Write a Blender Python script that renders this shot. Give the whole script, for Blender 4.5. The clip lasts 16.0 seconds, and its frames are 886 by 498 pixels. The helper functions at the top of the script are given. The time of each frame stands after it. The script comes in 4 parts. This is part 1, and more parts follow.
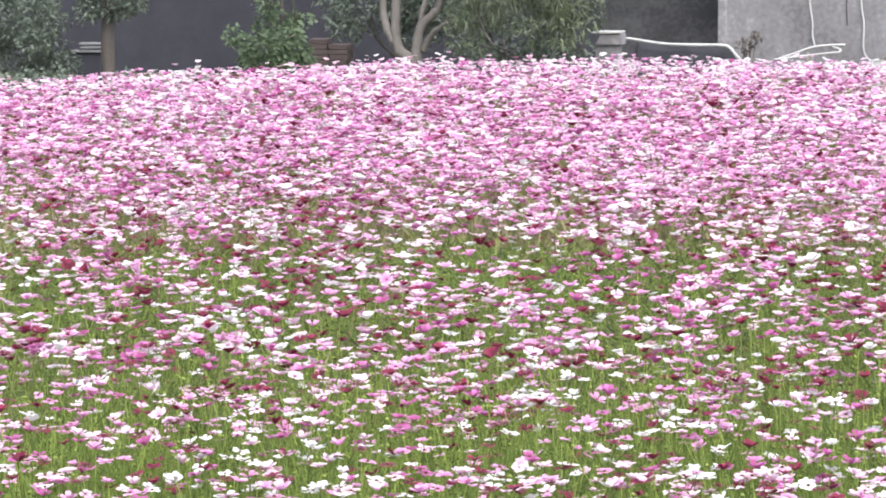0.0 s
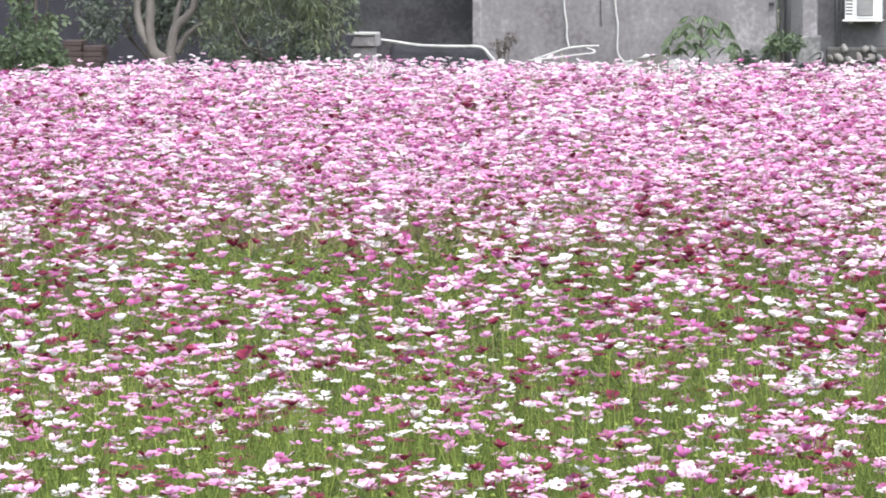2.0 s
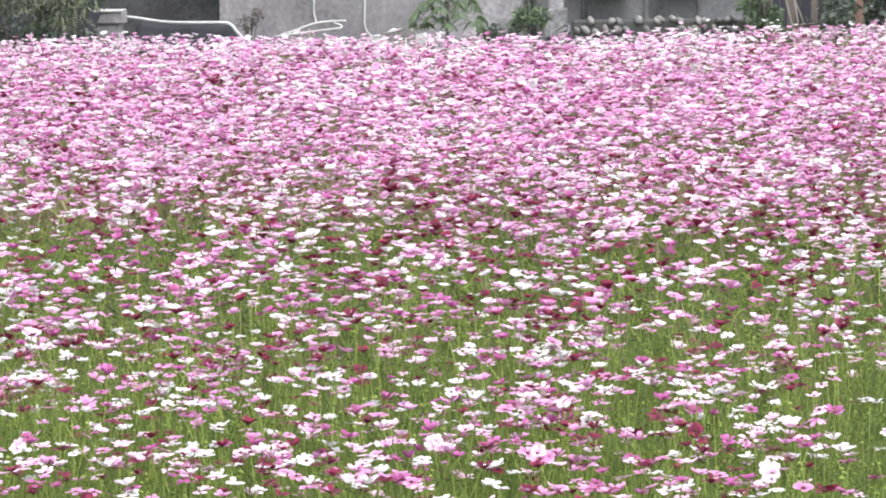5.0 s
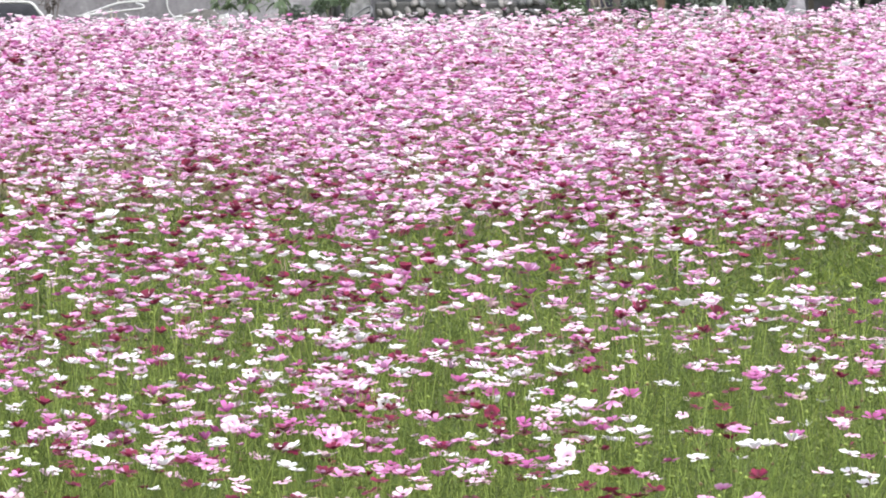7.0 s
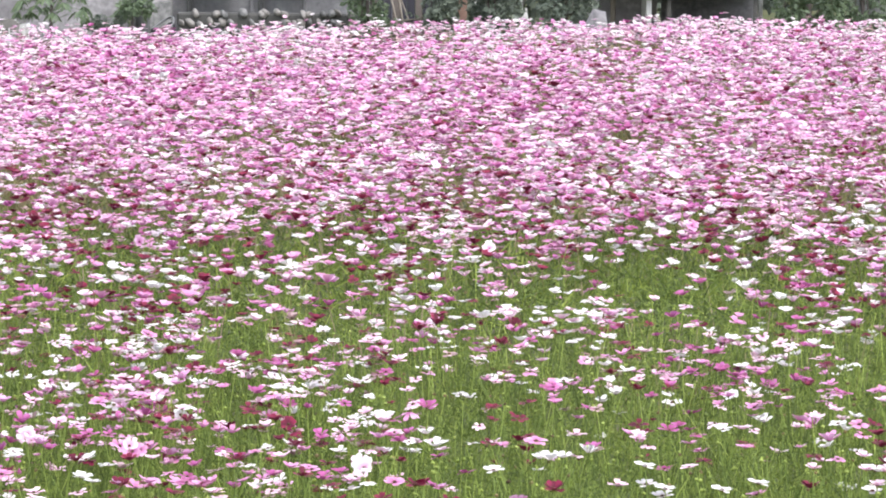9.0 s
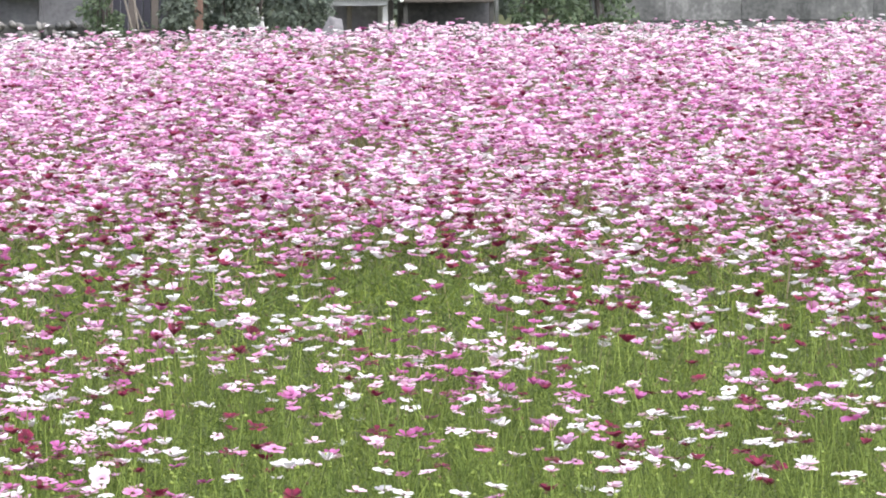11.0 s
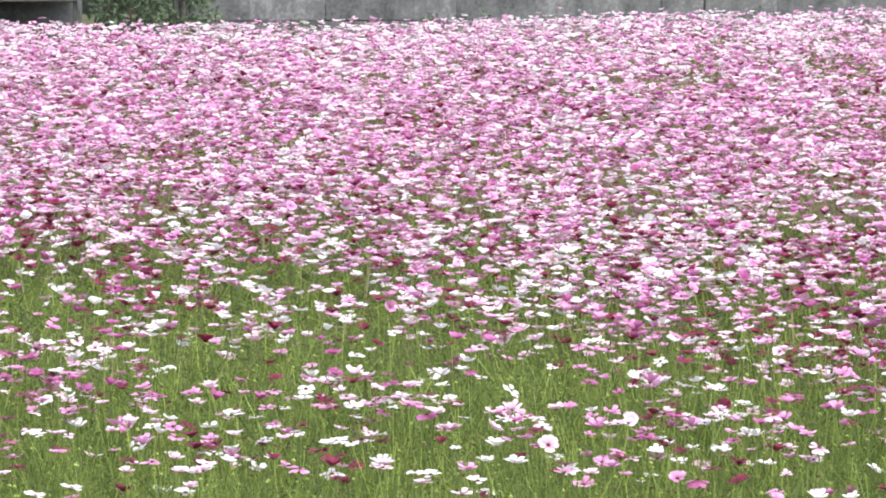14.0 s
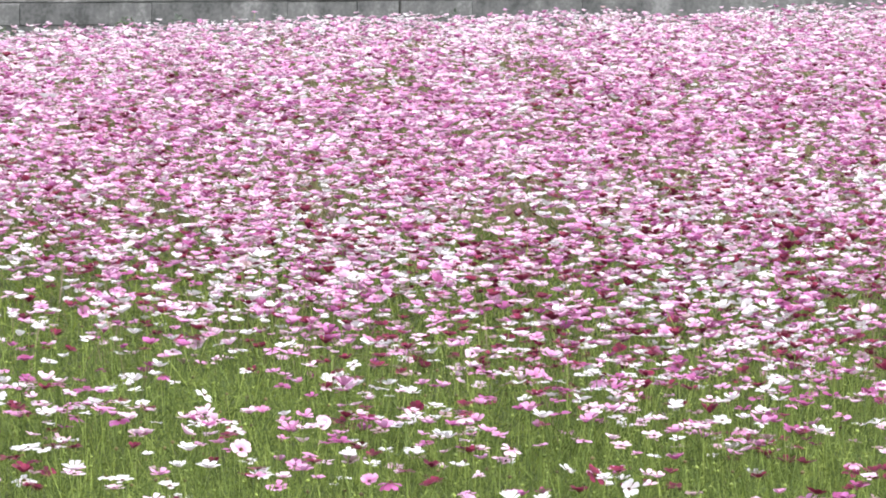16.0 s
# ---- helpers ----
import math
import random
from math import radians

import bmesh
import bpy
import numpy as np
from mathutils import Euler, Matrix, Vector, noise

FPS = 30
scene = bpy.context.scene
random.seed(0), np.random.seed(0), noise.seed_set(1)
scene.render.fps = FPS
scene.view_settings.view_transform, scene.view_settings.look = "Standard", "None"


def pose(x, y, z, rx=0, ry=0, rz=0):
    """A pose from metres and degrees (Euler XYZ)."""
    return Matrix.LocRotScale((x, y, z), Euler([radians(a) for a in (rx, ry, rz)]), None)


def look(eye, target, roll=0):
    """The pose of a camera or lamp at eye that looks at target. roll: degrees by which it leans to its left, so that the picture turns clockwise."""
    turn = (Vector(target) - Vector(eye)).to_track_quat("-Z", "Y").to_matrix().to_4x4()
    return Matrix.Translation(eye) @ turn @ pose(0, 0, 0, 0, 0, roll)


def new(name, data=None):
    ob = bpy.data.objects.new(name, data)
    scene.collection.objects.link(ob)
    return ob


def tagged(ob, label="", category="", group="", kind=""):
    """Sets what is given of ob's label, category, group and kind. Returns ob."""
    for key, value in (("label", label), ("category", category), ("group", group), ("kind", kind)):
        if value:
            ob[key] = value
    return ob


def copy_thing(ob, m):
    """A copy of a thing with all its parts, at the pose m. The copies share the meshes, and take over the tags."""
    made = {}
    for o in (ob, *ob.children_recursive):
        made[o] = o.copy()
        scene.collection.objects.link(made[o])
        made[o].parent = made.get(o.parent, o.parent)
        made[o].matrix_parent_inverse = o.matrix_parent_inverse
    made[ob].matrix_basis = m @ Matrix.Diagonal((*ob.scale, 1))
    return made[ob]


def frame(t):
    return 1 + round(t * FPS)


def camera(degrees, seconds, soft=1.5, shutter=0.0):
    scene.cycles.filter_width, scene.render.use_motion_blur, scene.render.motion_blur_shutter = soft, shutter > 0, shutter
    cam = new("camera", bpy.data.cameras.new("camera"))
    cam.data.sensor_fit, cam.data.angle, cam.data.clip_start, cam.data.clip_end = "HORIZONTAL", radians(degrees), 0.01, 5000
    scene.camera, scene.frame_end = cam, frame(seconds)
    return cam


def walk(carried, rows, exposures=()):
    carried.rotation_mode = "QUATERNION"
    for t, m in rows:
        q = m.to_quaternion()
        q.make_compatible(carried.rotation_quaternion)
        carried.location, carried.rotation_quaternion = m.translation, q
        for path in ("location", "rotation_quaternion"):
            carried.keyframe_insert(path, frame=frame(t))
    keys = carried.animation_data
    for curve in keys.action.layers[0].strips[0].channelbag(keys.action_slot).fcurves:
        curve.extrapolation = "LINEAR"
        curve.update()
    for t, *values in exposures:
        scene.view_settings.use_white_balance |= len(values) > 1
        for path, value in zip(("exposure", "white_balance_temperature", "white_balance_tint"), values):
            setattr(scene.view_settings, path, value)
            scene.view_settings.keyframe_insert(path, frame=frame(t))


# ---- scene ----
cam = camera(11.0, 16.0, soft=1.95)
EYE_Z = 2.85      # eye height over the field's soil: a person on the bank of the lane
REACH = 0.433     # the camera is held out before the body and swings round it
PATH = [
    (0.0, 11.419, -5.225, -0.106),
    (0.5, 10.431, -5.181, 0.009),
    (1.0, 9.605, -5.160, 0.093),
    (1.5, 8.893, -5.161, 0.083),
    (2.0, 8.389, -5.210, -0.019),
    (2.5, 7.973, -5.273, -0.290),
    (3.0, 7.539, -5.373, -0.505),
    (3.5, 7.061, -5.453, -0.588),
    (4.0, 6.549, -5.473, -0.612),
    (6.5, 3.342, -5.698, -0.035),
    (7.0, 2.827, -5.767, 0.079),
    (7.5, 2.307, -5.759, 0.212),
    (8.0, 1.679, -5.749, 0.290),
    (8.5, 0.983, -5.702, 0.370),
    (8.7, 0.737, -5.665, 0.485),
    (10.8, -2.471, -5.493, -0.214),
    (11.0, -2.856, -5.505, -0.120),
    (11.5, -3.653, -5.519, -0.109),
    (12.0, -4.534, -5.506, -0.043),
    (12.5, -5.432, -5.485, 0.088),
    (13.0, -6.389, -5.477, 0.283),
    (13.5, -7.176, -5.485, 0.304),
    (14.0, -8.010, -5.502, 0.261),
    (14.5, -8.901, -5.520, 0.187),
    (15.0, -9.836, -5.535, 0.166),
    (15.5, -10.863, -5.489, 0.160),
    (16.0, -11.765, -5.441, 0.158),
]


def stand(yaw, pitch, roll):
    a = radians(yaw)
    return pose(-REACH * math.sin(a), REACH * math.cos(a), EYE_Z, 90 + pitch, 0, yaw) @ pose(0, 0, 0, 0, 0, roll)


walk(cam, [(t, stand(yaw, pitch, roll)) for t, yaw, pitch, roll in PATH], exposures=[(0.0, 2.0), (3.5, 1.93), (16.0, 1.89)])

# ---- light: a bright hazy sky, high soft sun ----
world = bpy.data.worlds.new("hazy_sky")
scene.world = world
world.use_nodes = True
wn = world.node_tree.nodes
sky = wn.new("ShaderNodeTexSky")
sky.sky_type = "NISHITA"
sky.sun_disc = False
SUN_EL, SUN_AZ = radians(58), radians(150)   # azimuth clockwise from north (+y)
sky.sun_elevation, sky.sun_rotation = SUN_EL, SUN_AZ
sky.air_density, sky.dust_density = 1.0, 1.5
soft_sky = wn.new("ShaderNodeHueSaturation")
soft_sky.inputs["Saturation"].default_value = 0.35
world.node_tree.links.new(sky.outputs[0], soft_sky.inputs["Color"])
world.node_tree.links.new(soft_sky.outputs[0], wn["Background"].inputs[0])
wn["Background"].inputs[1].default_value = 0.15
sun = new("sun", bpy.data.lights.new("sun", "SUN"))
sun.data.energy, sun.data.angle, sun.data.color = 0.9, radians(35), (1.0, 0.97, 0.94)
sun.matrix_world = look((40 * math.cos(SUN_EL) * math.sin(SUN_AZ), 40 * math.cos(SUN_EL) * math.cos(SUN_AZ), 40 * math.sin(SUN_EL)), (0, 0, 0))


# ---- materials ----
def material(name):
    m = bpy.data.materials.new(name)
    m.use_nodes = True
    t = m.node_tree
    return m, t.nodes, t.links, t.nodes["Principled BSDF"]


def ramp(nodes, stops):
    r = nodes.new("ShaderNodeValToRGB")
    el = r.color_ramp.elements
    el[0].position, el[0].color = stops[0][0], (*stops[0][1], 1)
    el[1].position, el[1].color = stops[-1][0], (*stops[-1][1], 1)
    for p, c in stops[1:-1]:
        e = el.new(p)
        e.color = (*c, 1)
    return r


def rough_surface(name, stops, scale=3.0, fine=40.0, rough=0.85, bump=0.3, streak=1.0, metal=0.0, gloss=0.3):
    """A weathered surface: broad stains, fine grain and relief. streak > 1 draws the stains out downwards."""
    m, n, l, b = material(name)
    co = n.new("ShaderNodeTexCoord")
    mp = n.new("ShaderNodeMapping")
    mp.inputs["Scale"].default_value = (1, 1, 1 / streak)
    l.new(co.outputs["Object"], mp.inputs[0])
    a = n.new("ShaderNodeTexNoise")
    a.inputs["Scale"].default_value, a.inputs["Detail"].default_value, a.inputs["Roughness"].default_value = scale, 6, 0.65
    f = n.new("ShaderNodeTexNoise")
    f.inputs["Scale"].default_value, f.inputs["Detail"].default_value = fine, 4
    l.new(mp.outputs[0], a.inputs["Vector"])
    l.new(co.outputs["Object"], f.inputs["Vector"])
    mix = n.new("ShaderNodeMix")
    mix.inputs[0].default_value = 0.3
    l.new(a.outputs["Fac"], mix.inputs[2])
    l.new(f.outputs["Fac"], mix.inputs[3])
    oi = n.new("ShaderNodeObjectInfo")
    ad = n.new("ShaderNodeMath")
    ad.operation = "MULTIPLY_ADD"
    ad.inputs[1].default_value, ad.inputs[2].default_value = 0.12, -0.06
    l.new(oi.outputs["Random"], ad.inputs[0])
    su = n.new("ShaderNodeMath")
    l.new(mix.outputs[0], su.inputs[0])
    l.new(ad.outputs[0], su.inputs[1])
    r = ramp(n, stops)
    l.new(su.outputs[0], r.inputs[0])
    l.new(r.outputs[0], b.inputs["Base Color"])
    bp = n.new("ShaderNodeBump")
    bp.inputs["Strength"].default_value, bp.inputs["Distance"].default_value = bump, 0.02
    l.new(mix.outputs[0], bp.inputs["Height"])
    l.new(bp.outputs[0], b.inputs["Normal"])
    b.inputs["Roughness"].default_value, b.inputs["Metallic"].default_value = rough, metal
    b.inputs["Specular IOR Level"].default_value = gloss
    return m


def leafy(name, stops, through_light=0.35, rough=0.6, by_object=False, heart=None):
    """Petals and leaves: thin, some light passes; the tone varies from piece to piece."""
    m, n, l, b = material(name)
    g = n.new("ShaderNodeNewGeometry")
    v = g.outputs["Random Per Island"]
    if by_object:
        v = n.new("ShaderNodeObjectInfo").outputs["Random"]
    co = n.new("ShaderNodeTexCoord")
    no = n.new("ShaderNodeTexNoise")
    no.inputs["Scale"].default_value = 2.5 if not by_object else 60.0
    l.new(co.outputs["Object"], no.inputs["Vector"])
    mx = n.new("ShaderNodeMix")
    mx.inputs[0].default_value = 0.35
    l.new(v, mx.inputs[2])
    l.new(no.outputs["Fac"], mx.inputs[3])
    r = ramp(n, stops)
    l.new(mx.outputs[0], r.inputs[0])
    tone = r.outputs[0]
    if heart:
        # a petal's colour deepens from its tip to the flower's heart
        if by_object:
            sx = n.new("ShaderNodeSeparateXYZ")
            l.new(co.outputs["Object"], sx.inputs[0])
            reach = sx.outputs[0]
        else:
            at = n.new("ShaderNodeAttribute")
            at.attribute_name = "reach"
            reach = at.outputs["Fac"]
        mr = n.new("ShaderNodeMapRange")
        mr.inputs[1].default_value, mr.inputs[2].default_value = 0.1, 0.75
        l.new(reach, mr.inputs[0])
        hm = n.new("ShaderNodeMix")
        hm.data_type = "RGBA"
        hm.inputs[6].default_value = (*heart, 1)
        l.new(mr.outputs[0], hm.inputs[0])
        l.new(tone, hm.inputs[7])
        tone = hm.outputs[2]
    l.new(tone, b.inputs["Base Color"])
    b.inputs["Roughness"].default_value = rough
    b.inputs["Specular IOR Level"].default_value = 0.25
    tr = n.new("ShaderNodeBsdfTranslucent")
    l.new(tone, tr.inputs[0])
    ms = n.new("ShaderNodeMixShader")
    ms.inputs[0].default_value = through_light
    l.new(b.outputs[0], ms.inputs[1])
    l.new(tr.outputs[0], ms.inputs[2])
    l.new(ms.outputs[0], n["Material Output"].inputs[0])
    return m


PETALS = {
    "white": [(0.1, (0.558, 0.502, 0.539)), (0.5, (0.642, 0.618, 0.632)), (0.9, (0.716, 0.707, 0.698))],
    "blush": [(0.1, (0.632, 0.4, 0.484)), (0.35, (0.688, 0.484, 0.558)), (0.6, (0.716, 0.53, 0.651)), (0.9, (0.753, 0.632, 0.707))],
    "pink": [(0.1, (0.465, 0.186, 0.298)), (0.35, (0.539, 0.251, 0.4)), (0.6, (0.595, 0.288, 0.502)), (0.9, (0.651, 0.419, 0.595))],
    "rose": [(0.1, (0.242, 0.0465, 0.121)), (0.5, (0.353, 0.0884, 0.242)), (0.9, (0.465, 0.158, 0.372))],
    "crimson": [(0.1, (0.0651, 0.00558, 0.0167)), (0.5, (0.14, 0.0112, 0.0353)), (0.9, (0.242, 0.0223, 0.0651))],
}
TINTS = list(PETALS)
HEART = {"white": (0.6, 0.5, 0.52), "blush": (0.5, 0.2, 0.38), "pink": (0.36, 0.08, 0.25), "rose": (0.2, 0.03, 0.1), "crimson": (0.06, 0.006, 0.018)}
far_petal = [leafy("petal_" + k, PETALS[k], 0.3, heart=HEART[k]) for k in TINTS]
near_petal = [leafy("near_petal_" + k, PETALS[k], 0.3, by_object=True, heart=HEART[k]) for k in TINTS]
# spent petals; the dusty mauve also stands in for shade and haze between blooms
faded_haze_petal = leafy("petal_faded_haze", [(0.1, (0.19, 0.11, 0.12)), (0.5, (0.37, 0.245, 0.26)), (0.9, (0.52, 0.38, 0.41))], 0.3, heart=(0.16, 0.1, 0.08))
pollen = rough_surface("pollen_yellow", [(0.35, (0.035, 0.015, 0.012)), (0.58, (0.08, 0.035, 0.015)), (0.75, (0.45, 0.28, 0.03))], 60, 300)
stem_green = leafy("stem_green", [(0.1, (0.1, 0.14, 0.035)), (0.5, (0.2, 0.27, 0.065)), (0.75, (0.3, 0.38, 0.09)), (0.95, (0.48, 0.55, 0.15))], 0.3)
leaf_green = leafy("feathery_green", [(0.2, (0.05, 0.075, 0.02)), (0.5, (0.115, 0.158, 0.035)), (0.85, (0.225, 0.28, 0.056))], 0.4)
# muted far green: distance haze and shaded petals are put into its tone
hazed_olive = leafy("hazed_olive", [(0.15, (0.13, 0.125, 0.06)), (0.5, (0.215, 0.22, 0.085)), (0.75, (0.27, 0.215, 0.145)), (0.9, (0.34, 0.32, 0.14))], 0.4)
bud_green = leafy("bud_green", [(0.1, (0.05, 0.075, 0.014)), (0.5, (0.16, 0.21, 0.035)), (0.75, (0.24, 0.3, 0.065)), (0.95, (0.38, 0.43, 0.13))], 0.1)
dry_tan = leafy("dry_stalks", [(0.1, (0.07, 0.045, 0.025)), (0.9, (0.24, 0.18, 0.08))], 0.3)
soil = rough_surface("field_soil", [(0.3, (0.035, 0.045, 0.018)), (0.5, (0.06, 0.07, 0.025)), (0.7, (0.12, 0.095, 0.06))], 1.2, 25)
concrete = rough_surface("weathered_concrete", [(0.36, (0.085, 0.08, 0.086)), (0.45, (0.14, 0.131, 0.139)), (0.54, (0.172, 0.163, 0.171)), (0.64, (0.27, 0.258, 0.268))], 1.3, 18, streak=1.3)
dark_concrete = rough_surface("dark_concrete", [(0.3, (0.085, 0.085, 0.09)), (0.5, (0.13, 0.13, 0.135)), (0.7, (0.18, 0.18, 0.18))], 2.0, 30, streak=3.0)
old_stone = rough_surface("old_grey_stone", [(0.36, (0.05, 0.051, 0.051)), (0.45, (0.088, 0.088, 0.087)), (0.54, (0.115, 0.114, 0.113)), (0.66, (0.21, 0.205, 0.205))], 3.2, 24, streak=1.8)
pale_stone = rough_surface("river_stone", [(0.3, (0.09, 0.084, 0.08)), (0.5, (0.15, 0.14, 0.132)), (0.7, (0.26, 0.245, 0.235))], 6.0, 50)
mortar = rough_surface("dark_mortar", [(0.3, (0.035, 0.035, 0.033)), (0.7, (0.08, 0.077, 0.074))], 4.0, 40)
# blotches hold stains and shadow shapes; the recessed walls' shade darkens the colour
stain_shade_wall = rough_surface("stained_shaded_wall", [(0.36, (0.07, 0.068, 0.075)), (0.46, (0.11, 0.108, 0.117)), (0.56, (0.14, 0.137, 0.147)), (0.68, (0.2, 0.195, 0.207))], 1.9, 20, streak=0.8)
shade_net = rough_surface("dark_shade_net", [(0.3, (0.03, 0.029, 0.037)), (0.7, (0.046, 0.045, 0.055))], 4.0, 200, bump=0.6, gloss=0.1)
black_sheet = rough_surface("black_plastic_sheet", [(0.3, (0.018, 0.018, 0.02)), (0.7, (0.04, 0.04, 0.045))], 5.0, 30, rough=0.75, gloss=0.05)
pvc = rough_surface("weathered_pvc", [(0.3, (0.27, 0.265, 0.26)), (0.7, (0.46, 0.455, 0.45))], 5.0, 60, rough=0.45, bump=0.1)
white_paint = rough_surface("white_enamel", [(0.3, (0.68, 0.68, 0.67)), (0.7, (0.8, 0.8, 0.79))], 4.0, 60, rough=0.4, bump=0.05)
grey_grille = rough_surface("grey_grille", [(0.3, (0.22, 0.22, 0.22)), (0.7, (0.34, 0.34, 0.34))], 8.0, 200)
bark = rough_surface("grey_bark", [(0.3, (0.08, 0.07, 0.065)), (0.5, (0.135, 0.12, 0.11)), (0.7, (0.2, 0.185, 0.17))], 5.0, 60, streak=3.0, bump=0.6)
dark_bark = rough_surface("dark_bark", [(0.3, (0.05, 0.043, 0.04)), (0.7, (0.12, 0.1, 0.09))], 5.0, 60, streak=3.0, bump=0.6)
brick_red = rough_surface("old_brick", [(0.3, (0.045, 0.034, 0.033)), (0.7, (0.09, 0.066, 0.063))], 5.0, 60)
rust = rough_surface("rusty_iron", [(0.3, (0.09, 0.055, 0.045)), (0.7, (0.19, 0.115, 0.09))], 6.0, 50)
wood_grey = rough_surface("weathered_wood", [(0.3, (0.08, 0.065, 0.055)), (0.7, (0.2, 0.175, 0.15))], 5.0, 60, streak=4.0)
zinc = rough_surface("zinc_sheet", [(0.3, (0.2, 0.2, 0.205)), (0.7, (0.34, 0.34, 0.345))], 3.0, 40, rough=0.5, bump=0.1, metal=0.3)
shrub_leaf = leafy("shrub_leaf", [(0.05, (0.075, 0.1, 0.066)), (0.5, (0.1, 0.135, 0.08)), (0.85, (0.125, 0.165, 0.088)), (0.97, (0.18, 0.225, 0.1))], 0.3, 0.45)
# lifted and greyed: distance haze is put into this leaf tone
dark_leaf = leafy("dark_leaf", [(0.05, (0.095, 0.112, 0.096)), (0.6, (0.116, 0.138, 0.11)), (0.95, (0.155, 0.182, 0.128))], 0.25, 0.5)
weep_leaf = leafy("drooping_leaf", [(0.05, (0.085, 0.097, 0.074)), (0.55, (0.115, 0.136, 0.09)), (0.95, (0.2, 0.228, 0.115))], 0.3, 0.5)


# ---- building helpers ----
def part(name, bm, mat, parent=None, label=""):
    me = bpy.data.meshes.new(name)
    bm.to_mesh(me)
    bm.free()
    me.materials.append(mat)
    ob = new(name, me)
    if parent:
        ob.parent = parent
    return tagged(ob, label) if label else ob


def thing(name, x, y, z, label, category, group="", kind="", rz=0):
    ob = new(name)
    ob.empty_display_size = 0.1
    ob.matrix_world = pose(x, y, z, 0, 0, rz)
    return tagged(ob, label, category, group, kind)


def box_bm(x0, x1, y0, y1, z0, z1, bevel=0.006, bm=None):
    bm = bm or bmesh.new()
    m = Matrix.LocRotScale(((x0 + x1) / 2, (y0 + y1) / 2, (z0 + z1) / 2), None, (abs(x1 - x0), abs(y1 - y0), abs(z1 - z0)))
    made = bmesh.ops.create_cube(bm, size=1, matrix=m)["verts"]
    if bevel:
        edges = list({e for v in made for e in v.link_edges})
        bmesh.ops.bevel(bm, geom=edges, offset=bevel, segments=1, affect="EDGES")
    return bm


def tube_bm(points, radii, sides=8, bm=None):
    """A closed tube through points, with its own radius at each."""
    bm = bm or bmesh.new()
    rings = []
    pts = [Vector(p) for p in points]
    for i, p in enumerate(pts):
        d = (pts[min(i + 1, len(pts) - 1)] - pts[max(i - 1, 0)]).normalized()
        u = d.orthogonal().normalized() if abs(d.z) < 0.9 else d.cross(Vector((0, 1, 0))).normalized()
        w = d.cross(u)
        r = radii[i] if not isinstance(radii, float) else radii
        rings.append([bm.verts.new(p + r * (math.cos(k * math.tau / sides) * u + math.sin(k * math.tau / sides) * w)) for k in range(sides)])
    for a, b in zip(rings, rings[1:]):
        best = min(range(sides), key=lambda s: sum((a[k].co - b[(k + s) % sides].co).length for k in range(sides)))
        for k in range(sides):
            f = bm.faces.new((a[k], a[(k + 1) % sides], b[(k + 1 + best) % sides], b[(k + best) % sides]))
            f.smooth = True
    bm.faces.new(rings[0][::-1])
    bm.faces.new(rings[-1])
    bmesh.ops.recalc_face_normals(bm, faces=bm.faces)
    return bm


def bend(points, n=6):
    """More points along a smooth line through the given ones."""
    pts = [Vector(p) for p in points]
    out = []
    for i in range(len(pts) - 1):
        p0, p1, p2, p3 = pts[max(i - 1, 0)], pts[i], pts[i + 1], pts[min(i + 2, len(pts) - 1)]
        for k in range(n):
            t = k / n
            out.append(0.5 * (2 * p1 + (p2 - p0) * t + (2 * p0 - 5 * p1 + 4 * p2 - p3) * t * t + (3 * p1 - p0 - 3 * p2 + p3) * t ** 3))
    return out + [pts[-1]]


def raw_mesh(name, verts, faces, mats, index=None, smooth=False, reach=None):
    """verts (N, 3); faces (M, 4) or (M, 3), one array or a list of arrays."""
    faces = faces if isinstance(faces, list) else [faces]
    me = bpy.data.meshes.new(name)
    me.vertices.add(len(verts))
    me.vertices.foreach_set("co", np.ascontiguousarray(verts, np.float32).ravel())
    size = np.concatenate([np.full(len(f), f.shape[1], np.int32) for f in faces])
    loops = np.concatenate([f.ravel() for f in faces]).astype(np.int32)
    me.loops.add(len(loops))
    me.loops.foreach_set("vertex_index", loops)
    me.polygons.add(len(size))
    me.polygons.foreach_set("loop_start", np.concatenate([[0], np.cumsum(size)[:-1]]).astype(np.int32))
    me.polygons.foreach_set("loop_total", size)
    for m in mats:
        me.materials.append(m)
    if index is not None:
        me.polygons.foreach_set("material_index", np.asarray(index, np.int32))
    if smooth:
        me.polygons.foreach_set("use_smooth", np.ones(len(size), bool))
    if reach is not None:
        me.attributes.new("reach", "FLOAT", "POINT").data.foreach_set("value", np.ascontiguousarray(reach, np.float32))
    me.update(calc_edges=True)
    return me


rng = np.random.default_rng(7)


